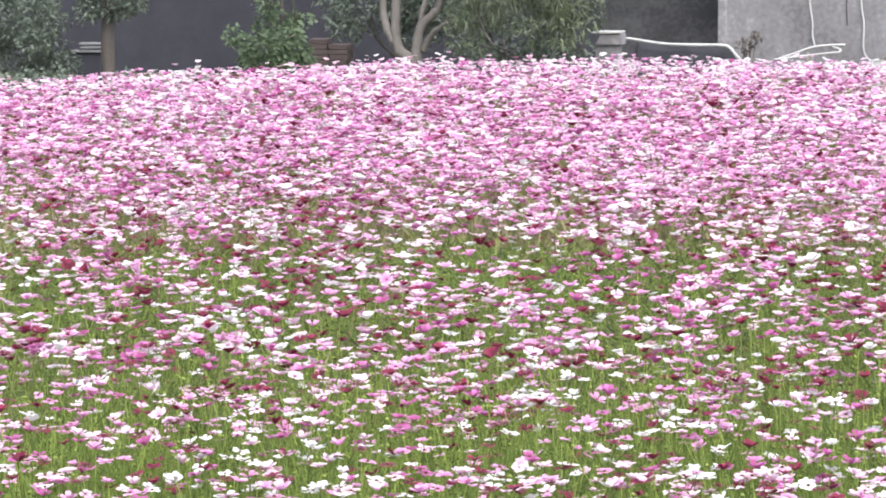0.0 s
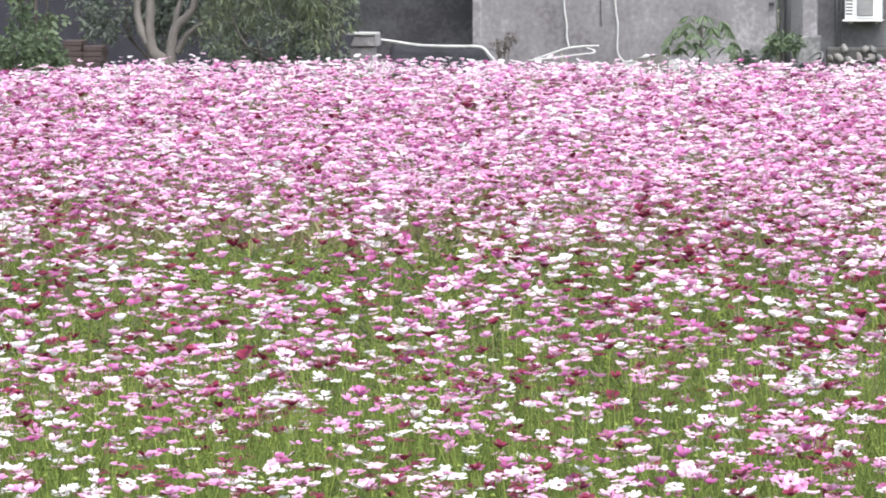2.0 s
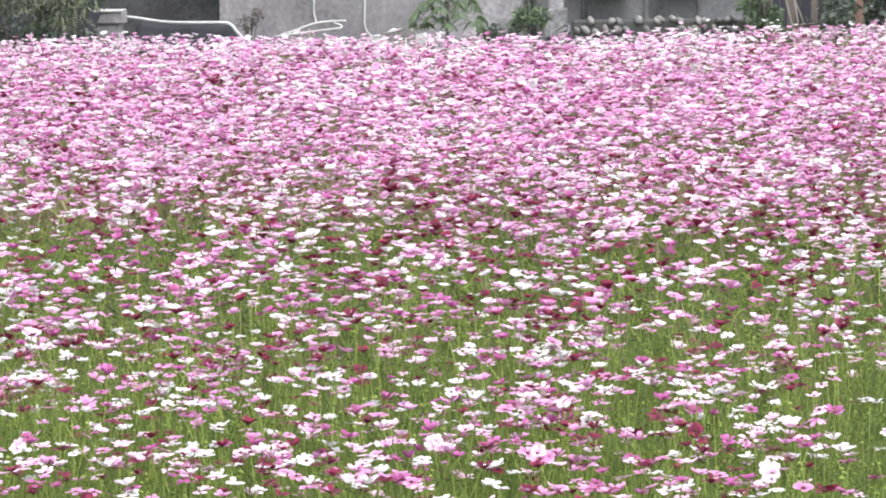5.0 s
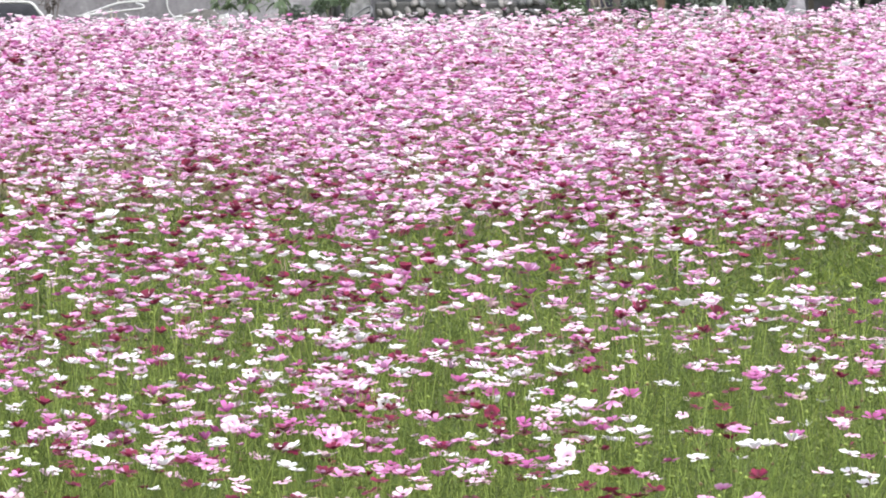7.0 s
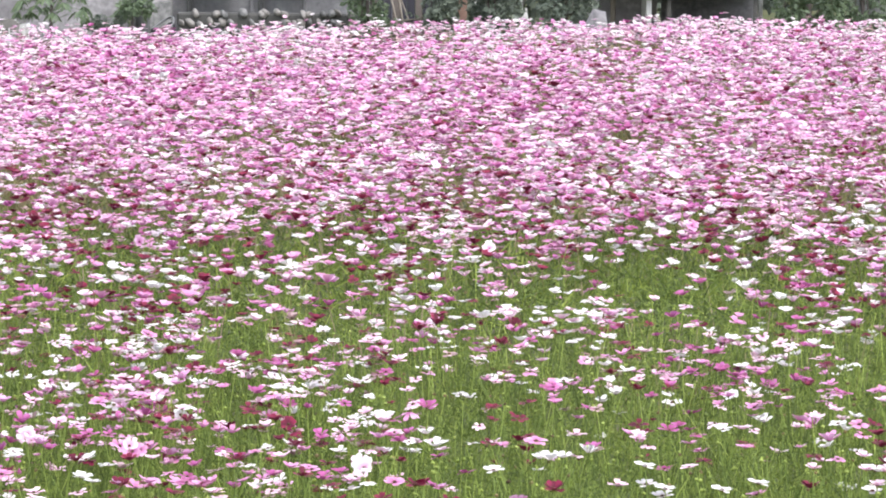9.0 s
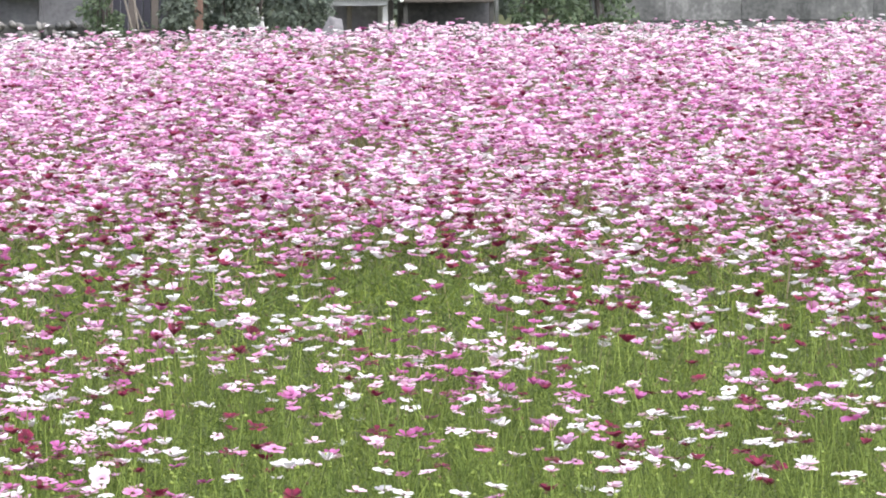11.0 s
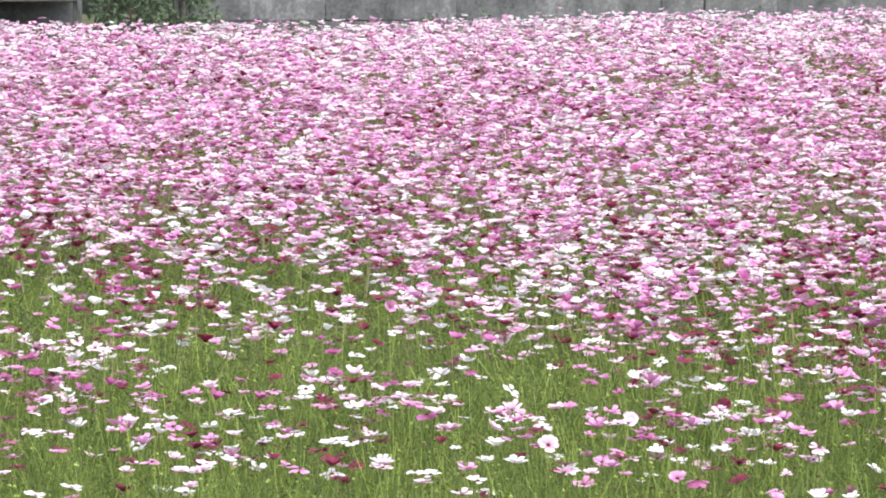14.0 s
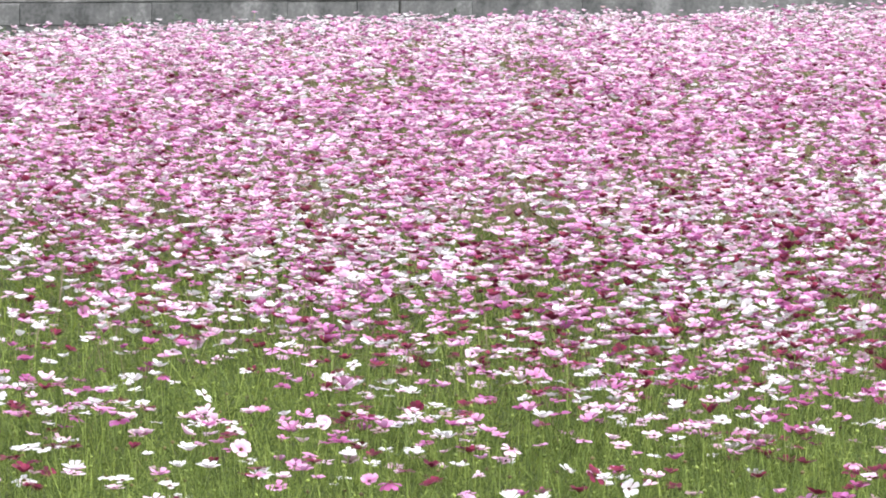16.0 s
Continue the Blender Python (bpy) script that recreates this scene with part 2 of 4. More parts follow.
def blades(base, way, length, width, sag=0.0, tip=0.15, mid=0.5, generator=rng, plain=False):
    """Slim leaf strips of two quads: (verts, faces). base, way (N, 3); length, width, sag (N)."""
    n = len(base)
    way = way / np.linalg.norm(way, axis=1, keepdims=True)
    side = np.cross(way, generator.normal(size=(n, 3)))
    side /= np.linalg.norm(side, axis=1, keepdims=True)
    length, width = np.broadcast_to(length, n)[:, None], np.broadcast_to(width, n)[:, None]
    drop = np.zeros((n, 3))
    drop[:, 2] = -np.broadcast_to(sag, n)
    m = base + way * length * mid + drop * length * 0.25
    e = base + way * length + drop * length
    if plain:
        v = np.stack([base - side * width * 0.4, base + side * width * 0.4, e + side * width * 0.25, e - side * width * 0.25], 1)
        return v.reshape(-1, 3), np.arange(n)[:, None] * 4 + np.array([[0, 1, 2, 3]])
    v = np.stack([base - side * width * 0.25, base + side * width * 0.25, m + side * width * 0.5, m - side * width * 0.5, e + side * width * tip, e - side * width * tip], 1)
    k = np.arange(n)[:, None] * 6
    f = np.concatenate([k + np.array([[0, 1, 2, 3]]), k + np.array([[3, 2, 4, 5]])])
    return v.reshape(-1, 3), f


def unit(n, up=0.0, generator=rng):
    d = generator.normal(size=(n, 3))
    d /= np.linalg.norm(d, axis=1, keepdims=True)
    d[:, 2] += up
    return d


# ---- the field: its outline, height and thickness of bloom ----
EDGE_X = [-15.0, -11.7, -9.9, -8.3, -5.8, -4.5, -3.0, -1.0, 2.0, 5.0, 6.8, 9.2, 12.1, 15.3, 19.0]
EDGE_Y = [37.6, 38.3, 39.8, 41.0, 41.4, 41.0, 41.7, 42.7, 44.1, 44.4, 45.2, 46.5, 46.8, 48.3, 49.6]
BLOOM_AZ = [-20, -14, -10, -6, -3, 0, 3, 6, 8, 10, 12, 15, 20]
BLOOM_D = [24.0, 24.5, 24.5, 24.0, 22.5, 21.5, 21.4, 20.7, 19.5, 18.1, 17.0, 15.9, 15.2]
TOP = 0.75
# greener gaps in the bloom: x, y, half-width, half-depth, how much is missing
GAPS = [
    (-8.01, 26.68, 0.21, 1.00, 0.75),
    (-5.05, 24.06, 0.24, 0.57, 0.75),
    (-4.15, 23.06, 0.26, 0.90, 0.75),
    (-4.97, 23.96, 0.21, 0.63, 0.75),
    (-3.46, 23.64, 0.18, 0.47, 0.75),
    (-1.32, 27.13, 0.20, 0.43, 0.75),
    (0.76, 20.48, 0.23, 1.35, 0.75),
    (0.07, 16.23, 0.24, 1.08, 0.75),
    (-0.78, 18.95, 0.14, 0.53, 0.75),
    (0.61, 20.45, 0.30, 1.10, 0.75),
    (1.71, 17.52, 0.22, 1.00, 0.75),
    (-0.72, 41.20, 0.82, 0.70, 0.50),
    (0.41, 17.78, 0.17, 0.74, 0.75),
    (2.76, 17.52, 0.15, 0.74, 0.75),
    (5.27, 36.09, 0.27, 0.78, 0.75),
    (4.58, 25.20, 0.25, 0.54, 0.75),
    (8.45, 36.72, 0.16, 1.16, 0.75),
    (2.29, 22.49, 0.17, 0.75, 0.75),
    (2.85, 17.35, 0.22, 0.81, 0.75),
]
# small breaks in the thick bloom: x, y, half-width, half-depth
BREAKS = (
    (-7.84, 26.22, 0.19, 0.91),
    (-5.8, 22.53, 0.17, 0.42),
    (-4.88, 23.86, 0.21, 0.47),
    (-4.53, 23.41, 0.29, 0.45),
    (-4.19, 22.82, 0.22, 0.36),
    (-4.11, 22.6, 0.42, 0.65),
    (-3.3, 23.21, 0.2, 0.37),
    (-2.57, 23.52, 0.17, 0.45),
    (-0.62, 21.74, 0.16, 0.35),
    (-0.15, 25.81, 0.16, 0.46),
    (0.72, 21.06, 0.39, 0.56),
    (1.11, 39.35, 0.53, 0.71),
    (3.12, 21.8, 0.13, 0.44),
    (3.47, 23.89, 0.23, 0.4),
    (3.47, 25.12, 0.19, 0.44),
    (4.78, 24.67, 0.24, 0.57),
    (4.99, 21.19, 0.16, 0.35),
    (5.16, 23.61, 0.12, 0.46),
    (5.48, 23.89, 0.18, 0.4),
    (6.83, 26.38, 0.16, 0.41),
    (6.83, 35.05, 0.36, 0.9),
    (7.09, 40.97, 0.2, 0.79),
    (8.56, 37.76, 0.32, 1.01),
    (9.23, 34.44, 0.17, 0.64),
)
# thicker knots of bloom: x, y, half-width, half-depth, how much is added
KNOTS = [
    (2.75, 19.9, 0.3, 0.8, 1.2),
    (-2.28, 17.3, 0.3, 0.6, 0.8),
    (-1.1, 15.2, 0.25, 0.5, 0.5),
    (-3.2, 18.4, 0.4, 0.8, 0.4),
]


# plants whose flowers stand out along the lane, by colour: x, y
WHITE_CLUMPS = ((-4.39, 14.62), (-4.17, 14.29), (-3.82, 14.29), (-3.80, 14.48), (-3.31, 14.42), (-3.26, 14.60), (-3.20, 14.26), (-3.01, 14.31), (-2.91, 14.08), (-2.82, 14.16), (-2.42, 14.61), (-2.26, 14.08), (-1.85, 14.70), (-1.73, 14.31), (-1.58, 14.22), (-1.54, 14.52), (-1.44, 14.78), (-1.20, 14.64), (-1.14, 14.18), (-1.12, 14.52), (-0.58, 14.24), (-0.34, 14.62), (-0.33, 14.44), (-0.31, 14.26), (0.07, 14.38), (0.25, 14.73), (0.54, 14.43), (0.58, 14.20), (0.76, 14.21), (0.87, 14.21), (1.22, 14.27), (1.30, 14.44), (1.84, 15.21), (1.96, 14.54), (1.98, 14.32), (2.13, 14.35), (2.50, 15.94), (2.52, 15.50), (2.54, 15.70), (2.79, 14.86), (3.09, 13.84), (3.19, 13.82), (3.48, 14.22), (3.50, 14.00), (3.93, 15.05), (4.14, 15.87), (4.20, 15.48), (4.33, 15.95))
BLUSH_CLUMPS = ((-4.68, 15.63), (-4.31, 15.40), (-4.26, 15.61), (-4.22, 14.57), (-3.91, 14.40), (-3.83, 16.72), (-3.64, 14.42), (-3.58, 14.83), (-3.42, 15.16), (-3.20, 14.38), (-2.94, 14.83), (-2.78, 15.03), (-2.69, 14.58), (-2.59, 14.47), (-2.46, 15.11), (-2.04, 14.95), (-1.90, 14.90), (-1.83, 14.47), (-1.62, 14.69), (-1.44, 15.21), (-1.43, 15.08), (-1.40, 14.19), (-0.78, 14.78), (-0.60, 14.19), (-0.59, 14.75), (-0.36, 14.26), (-0.33, 14.53), (0.33, 14.82), (0.54, 15.25), (0.57, 15.09), (0.68, 14.62), (1.06, 14.53), (1.21, 14.47), (1.27, 14.22), (1.51, 16.65), (1.63, 15.32), (1.87, 14.62), (1.96, 16.52), (2.21, 15.96), (2.46, 15.95), (2.76, 15.56), (2.85, 15.65), (3.14, 15.71), (3.81, 15.73), (3.86, 15.88), (3.87, 15.18), (3.98, 15.52), (4.08, 15.29))
PINK_CLUMPS = ((-4.29, 16.09), (-4.26, 15.19), (-4.16, 14.42), (-4.09, 14.94), (-3.83, 14.21), (-3.59, 14.63), (-3.55, 14.19), (-3.48, 14.39), (-3.42, 14.36), (-3.24, 15.32), (-2.98, 14.45), (-2.98, 14.76), (-2.83, 14.56), (-2.75, 14.23), (-2.64, 14.77), (-1.84, 14.50), (-1.69, 14.22), (-1.60, 14.88), (-1.58, 14.48), (-1.48, 14.48), (-1.07, 14.84), (-0.97, 14.18), (-0.92, 14.36), (-0.82, 14.15), (-0.49, 14.49), (-0.36, 14.26), (-0.23, 14.21), (-0.22, 13.91), (0.06, 13.89), (0.10, 14.18), (0.34, 13.91), (0.45, 13.97), (0.88, 15.06), (1.08, 14.16), (1.23, 14.14), (1.42, 16.49), (1.61, 14.63), (1.83, 16.10), (2.13, 14.56), (2.15, 16.13), (2.36, 14.32), (2.41, 14.39), (2.48, 14.26), (2.59, 14.56), (3.35, 15.34), (3.61, 15.05), (3.62, 15.93), (3.73, 15.52))
ROSE_CLUMPS = ((-4.46, 14.94), (-4.15, 14.42), (-4.09, 16.48), (-3.81, 22.35), (-3.71, 15.58), (-3.36, 16.11), (-3.21, 15.35), (-3.05, 14.82), (-2.35, 15.87), (-2.35, 16.10), (-2.28, 15.92), (-2.27, 16.52), (-2.14, 14.36), (-2.12, 15.12), (-1.48, 15.48), (-1.47, 14.39), (-1.24, 15.22), (-1.02, 15.39), (-0.85, 14.24), (-0.78, 14.87), (-0.72, 14.73), (-0.49, 15.24), (-0.45, 14.37), (-0.23, 15.13), (-0.15, 15.96), (0.22, 17.92), (0.28, 16.50), (0.65, 15.45), (0.70, 16.60), (0.74, 15.37), (1.16, 16.79), (1.27, 17.85), (1.31, 16.43), (1.40, 19.91), (2.00, 17.07), (2.06, 17.63), (2.09, 16.86), (2.14, 21.16), (2.20, 18.13), (2.43, 15.06), (2.45, 15.66), (2.51, 17.08), (2.82, 15.17), (2.82, 15.31), (2.88, 16.66), (3.31, 15.52), (3.58, 15.88), (3.80, 14.59))
CRIMSON_CLUMPS = ((-4.42, 14.84), (-4.09, 14.40), (-3.94, 14.76), (-3.77, 14.77), (-3.65, 14.57), (-3.47, 14.63), (-3.38, 15.32), (-3.21, 14.98), (-3.01, 16.62), (-2.98, 15.50), (-2.81, 14.07), (-2.77, 14.46), (-2.39, 14.09), (-2.16, 14.71), (-2.12, 15.08), (-1.71, 15.66), (-1.65, 14.09), (-1.56, 15.36), (-1.51, 14.32), (-1.26, 15.08), (-1.23, 14.62), (-1.05, 14.12), (-0.87, 15.51), (-0.73, 14.69), (-0.56, 15.01), (-0.34, 15.12), (-0.14, 13.86), (-0.06, 13.87), (0.06, 15.11), (0.07, 15.96), (0.19, 16.10), (0.70, 16.56), (0.80, 13.93), (1.09, 14.92), (1.31, 17.25), (1.34, 15.63), (1.72, 15.61), (1.89, 16.27), (1.94, 15.21), (2.26, 16.41), (2.45, 14.62), (2.48, 15.41), (2.65, 14.73), (2.87, 14.85), (2.94, 14.23), (3.38, 15.83), (3.42, 16.03), (3.83, 16.47))
STANDOUT = (WHITE_CLUMPS, BLUSH_CLUMPS, PINK_CLUMPS, ROSE_CLUMPS, CRIMSON_CLUMPS)
# those among them that turn their faces to the lane
FACING = ((0.41, 20.84), (0.47, 20.85), (1.06, 20.22), (-0.07, 18.71), (-0.05, 17.75), (0.00, 16.72), (0.58, 14.20), (-0.14, 19.01), (1.28, 14.46), (2.95, 20.58), (3.51, 14.04), (3.21, 16.43), (3.41, 18.46), (2.86, 15.61), (-2.80, 15.07), (-1.44, 15.21), (-1.09, 15.22), (-1.07, 14.84), (-2.79, 16.47), (-0.35, 14.56), (-4.49, 16.27), (-3.58, 16.39))


# how far the more open part reaches from the lane, and the strip along the lane
OPEN_AZ, OPEN_D = [-2.5, -1, 9, 11], [16.3, 20.8, 20.8, 17.2]
ALONG_D = 15.2


def standing_out():
    """The flowers of the plants that stand out: x, y, colour."""
    g = np.random.default_rng(29)
    x, y, tint = [], [], []
    for k, row in enumerate(STANDOUT):
        for px, py in row:
            n = 1 + int(g.choice(4, p=(0.66, 0.28, 0.06, 0.0) if k in (0, 4) else (0.42, 0.36, 0.16, 0.06)))
            for i in range(n):
                x.append(px + (i > 0) * g.normal(0, 0.03))
                y.append(py + (i > 0) * g.normal(0, 0.06))
                tint.append(k)
    return np.array(x), np.array(y), np.array(tint)


def wave(x, y, s, seed):
    """Smooth noise in -1..1 for arrays."""
    g = np.random.default_rng(seed)
    out = np.zeros_like(x)
    for _ in range(9):
        a, p = g.uniform(0, math.tau, 2)
        k = g.uniform(0.5, 1.6) / s * math.tau
        out += np.sin((x * math.cos(a) + y * math.sin(a)) * k + p)
    return out / 9 * 1.6


def single(x, y):
    """The strip along the lane where each flower is a thing of its own."""
    az, d = np.degrees(np.arctan2(x, y)), np.hypot(x, y)
    return (d > 13.4) & (az > -17.2) & (az < 17.6) & (d < np.interp(az, [-17.5, -2, 0, 10, 12, 17.6], [13.8, 13.8, 14.6, 14.6, 14.1, 13.9]))


def bloom(x, y):
    """Flowers per square metre."""
    d, az = np.hypot(x, y), np.degrees(np.arctan2(x, y))
    edge = np.interp(az, BLOOM_AZ, BLOOM_D) + 1.4 * wave(x, y * 0.4, 1.3, 3)
    thick = 1 / (1 + np.exp(-(d - edge) / 1.15))
    low = np.interp(az, [-18, -12, -9, -5, -2, 1, 6, 12, 18], [100, 106, 118, 110, 96, 64, 56, 52, 62])
    low = low * np.clip(1 + 0.45 * wave(x, y * 0.5, 0.7, 5) + 0.6 * wave(x, y * 0.35, 0.3, 6), 0.12, 2.4)
    past = d - edge
    full = np.interp(past, [0, 2, 5, 9], [72, 115, 158, 160]) + np.interp(az, [-6, 0, 8], [125, 98, 68]) * np.interp(past, [0, 4], [0.35, 1.0])
    full = full * np.clip(1 + 0.34 * wave(x, y * 0.6, 1.0, 9), 0.35, 1.5) * np.interp(d, [26, 33], [0.96, 0.84])
    v = low * (1 - thick) + full * thick
    # the open part, and the strip along the lane, where the plants that stand out add theirs
    v *= 1 - np.interp(az, [-12, -3, 0, 8, 11], [-0.1, -0.05, 0.05, 0.1, 0.05]) / (1 + np.exp((d - np.interp(az, OPEN_AZ, OPEN_D)) / 0.4))
    v *= 1 - np.interp(az, [-17, -13, -7, -2, 3, 15, 17], [0.5, 0.3, 0.25, 0.5, 0.78, 0.76, 0.45]) / (1 + np.exp((d - ALONG_D) / 0.15))
    for cx, cy, hx, hy, k in GAPS:
        v *= 1 - k * np.exp(-((x - cx) / hx) ** 2 - ((y - cy) / hy) ** 2)
    for cx, cy, hx, hy in BREAKS:
        v *= 1 - 0.9 * np.exp(-((x - cx) / (1.25 * hx)) ** 2 - ((y - cy) / (1.25 * hy)) ** 2)
    for cx, cy, hx, hy, k in KNOTS:
        v += 45 * k * np.exp(-((x - cx) / hx) ** 2 - ((y - cy) / hy) ** 2)
    return v


def in_field(x, y):
    return y < np.interp(x, EDGE_X, EDGE_Y) + 0.25 * wave(x, y, 1.2, 11)


def scatter(per_m2, d0, d1, az0=-18.4, az1=18.8, keep=None, generator=rng):
    """Even random places on the field between two distances: x, y."""
    a0, a1 = radians(az0), radians(az1)
    n = int(per_m2 * (a1 - a0) / 2 * (d1 * d1 - d0 * d0))
    a, d = generator.uniform(a0, a1, n), np.sqrt(generator.uniform(d0 * d0, d1 * d1, n))
    x, y = d * np.sin(a), d * np.cos(a)
    ok = in_field(x, y)
    if keep is not None:
        ok &= generator.uniform(0, per_m2, n) < keep(x, y)
    return x[ok], y[ok]


def lie(x, y):
    """Height of the flowering tops above the soil, without each flower's own difference."""
    return TOP - 0.08 * np.clip((-x - 9) / 2.5, 0, 1) * np.clip((y - 31) / 5, 0, 1) + 0.035 * wave(x, y, 2.5, 21) + 0.02 * wave(x, y, 0.8, 22)


# one sheet of ground: the lane's bank under the camera, the field, the yard behind, out to the horizon
def ground_mesh():
    xs = np.unique(np.concatenate([np.linspace(-1500, -60, 12), np.linspace(-60, 60, 81), np.linspace(60, 1500, 12)]))
    ys = np.unique(np.concatenate([np.linspace(-1500, -20, 10), np.linspace(-20, 70, 91), np.linspace(70, 1500, 12)]))
    gx, gy = np.meshgrid(xs, ys)
    z = np.interp(gy, [1.0, 4.0], [1.25, 0.0]) + 0.03 * wave(gx, gy, 3.0, 31) * (gy > 3)
    v = np.stack([gx, gy, z], -1).reshape(-1, 3)
    nx, ny = len(xs), len(ys)
    i, j = np.meshgrid(np.arange(nx - 1), np.arange(ny - 1))
    k = (j * nx + i).ravel()
    f = np.stack([k, k + 1, k + nx + 1, k + nx], 1)
    return raw_mesh("ground", v, f, [soil], smooth=True)


tagged(new("ground", ground_mesh()), "dark green and brown field soil, rising to a grassy lane bank", "ground", kind="structure")


# ---- cosmos flowers ----
def heads_pose(n, generator, front, face=None):
    """How the heads are turned: mostly upwards, some towards the lane. Returns u, q, up axes (N, 3)."""
    tilt = np.radians(np.abs(generator.normal(0, 8, n)) + 1)
    lean = np.where(generator.uniform(size=n) < 0.35, generator.normal(-math.pi / 2, 0.7, n), generator.uniform(0, math.tau, n))
    bold = generator.uniform(size=n) < 0.014
    tilt[bold] = np.radians(generator.uniform(25, 60, bold.sum()))
    lean[bold] = generator.normal(-math.pi / 2, 0.8, bold.sum())
    tilt[front], lean[front] = np.radians(generator.uniform(0, 13, front.sum())), generator.normal(-math.pi / 2, 0.6, front.sum())
    if face is not None:
        tilt[face], lean[face] = np.radians(generator.uniform(50, 72, face.sum())), generator.normal(-math.pi / 2, 0.2, face.sum())
    ct, st, cl, sl = np.cos(tilt), np.sin(tilt), np.cos(lean), np.sin(lean)
    up, u = np.stack([st * cl, st * sl, ct], 1), np.stack([ct * cl, ct * sl, -st], 1)
    return u, np.cross(up, u), up


def flower_heads(x, y, z, tint, size, generator, level, front, face=None):
    """Whole heads. level 2: eight petals of three cross-sections; 1: six plain petals; 0: five, for the distance."""
    n = len(x)
    fine, count = level == 2, (5, 6, 8)[level]
    ang = np.arange(count)[None] * math.tau / count + generator.normal(0, 0.1, (n, count)) + generator.uniform(0, math.tau, (n, 1))
    lift = generator.normal(0.34 if fine else 0.42, 0.22, (n, 1)) + generator.normal(0, 0.13, (n, count))
    grow = generator.uniform(0.8, 1.07, (n, count))
    if fine:
        r = np.array([0.1, 0.1, 0.74, 0.74, 1.0, 1.0])
        w = np.array([-0.06, 0.06, -0.3, 0.3, -0.2, 0.2])
        one = [(0, 1, 3, 2), (2, 3, 5, 4)]
    else:
        r = np.array([0.1, 0.1, 0.98, 0.98])
        w = np.array([-0.09, 0.09, 0.34, -0.34]) * (1.7 if count == 5 else 1.4)
        one = [(0, 1, 2, 3)]
    c = len(r)
    rr = r * grow[..., None]
    ww = np.broadcast_to(w, rr.shape)
    zz = lift[..., None] * r ** 1.3 - 0.1 * r ** 3 + 0.2 * np.abs(w)
    ca, sa = np.cos(ang)[..., None], np.sin(ang)[..., None]
    v = np.stack([rr * ca - ww * sa, rr * sa + ww * ca, zz], -1).reshape(n, count * c, 3)
    k = np.arange(5) * math.tau / 5
    disc = np.concatenate([np.stack([0.235 * np.cos(k), 0.235 * np.sin(k), 0 * k + 0.08], 1), [[0, 0, 0.24]], [[0, 0, -0.16]]])
    if not fine:
        disc = np.array([[0.19, 0, 0.1], [-0.1, 0.16, 0.1], [-0.1, -0.16, 0.1], [0, 0, 0.24]])
    v = np.concatenate([v, np.broadcast_to(disc, (n, *disc.shape))], 1) * size[:, None, None]
    u, q, up = heads_pose(n, generator, front, face)
    v = v[..., 0:1] * u[:, None] + v[..., 1:2] * q[:, None] + v[..., 2:3] * up[:, None] + np.stack([x, y, z], 1)[:, None]
    quads = np.array([[p * c + i for i in f] for p in range(count) for f in one])
    b = count * c
    if fine:
        cap, ids = [(b + i, b + (i + 1) % 5, b + 5) for i in range(5)] + [(b + (i + 1) % 5, b + i, b + 6) for i in range(5)], [5] * 5 + [6] * 5
    else:
        cap, ids = [(b + i, b + (i + 1) % 3, b + 3) for i in range(3)][:3 if level else 1], [5] * (3 if level else 1)
    off = (np.arange(n) * (b + len(disc)))[:, None, None]
    mi = np.concatenate([np.repeat(tint, len(quads)), np.tile(ids, n)])
    reach = np.tile(np.concatenate([np.tile(r, count), np.zeros(len(disc))]), n)
    return v.reshape(-1, 3), (quads[None] + off).reshape(-1, 4), (np.array(cap)[None] + off).reshape(-1, 3), mi, reach


def tints(x, y, generator):
    """Which colour grows where: shares shift slowly over the field."""
    n = len(x)
    az = np.degrees(np.arctan2(x, y))
    d = np.hypot(x, y)
    t = generator.uniform(size=n)
    drift = 0.15 * wave(x, y * 0.5, 1.0, 41) + 0.05 * wave(x, y * 0.5, 3.0, 42)
    deep = 0.1 * wave(x, y * 0.5, 0.8, 43)
    rim = np.exp(-((np.interp(x, EDGE_X, EDGE_Y) - y) / np.interp(x, [-4, 0, 6], [2.5, 4.0, 6.5])) ** 2)
    front = 1 / (1 + np.exp(d - 26))
    open_part = np.where(az < 16, 1 / (1 + np.exp((d - np.interp(az, OPEN_AZ, OPEN_D)) / 0.4)), 0)
    along = 1 / (1 + np.exp((d - ALONG_D) / 0.15))
    band = (1 - front) * np.exp(-((d - 31) / 4.5) ** 2) * (1 - rim)
    white = np.maximum(0.1 + drift + 0.08 * front + 0.17 * rim + 0.12 * open_part * (1 - along) - 0.06 * along - 0.04 * band, 0.02)
    blush = white + 0.33 - 0.02 * open_part - 0.11 * front + 0.12 * rim - deep - 0.06 * band
    pink = blush + 0.36 - 0.05 * open_part + 0.4 * deep - 0.5 * drift - 0.1 * front - 0.17 * rim + 0.07 * band
    rose = pink + 0.12 + 0.05 * (1 - front) - 0.05 * rim
    return np.select([t < white, t < blush, t < pink, t < rose], [0, 1, 2, 3], 4)


def tufts(d0, d1, generator, per=3.0):
    """Flowers as they grow, several on one plant: x, y, and the plant's number."""
    px, py = scatter(420 / per, d0, d1, keep=lambda x, y: bloom(x, y) / per, generator=generator)
    many = generator.geometric(1 / per, len(px)).clip(1, 9)
    who = np.repeat(np.arange(len(px)), many)
    x, y = px[who] + generator.normal(0, 0.055, len(who)), py[who] + generator.normal(0, 0.13, len(who))
    ok = in_field(x, y) & (np.hypot(x, y) >= d0) & (np.hypot(x, y) < d1)
    return x[ok], y[ok], who[ok]


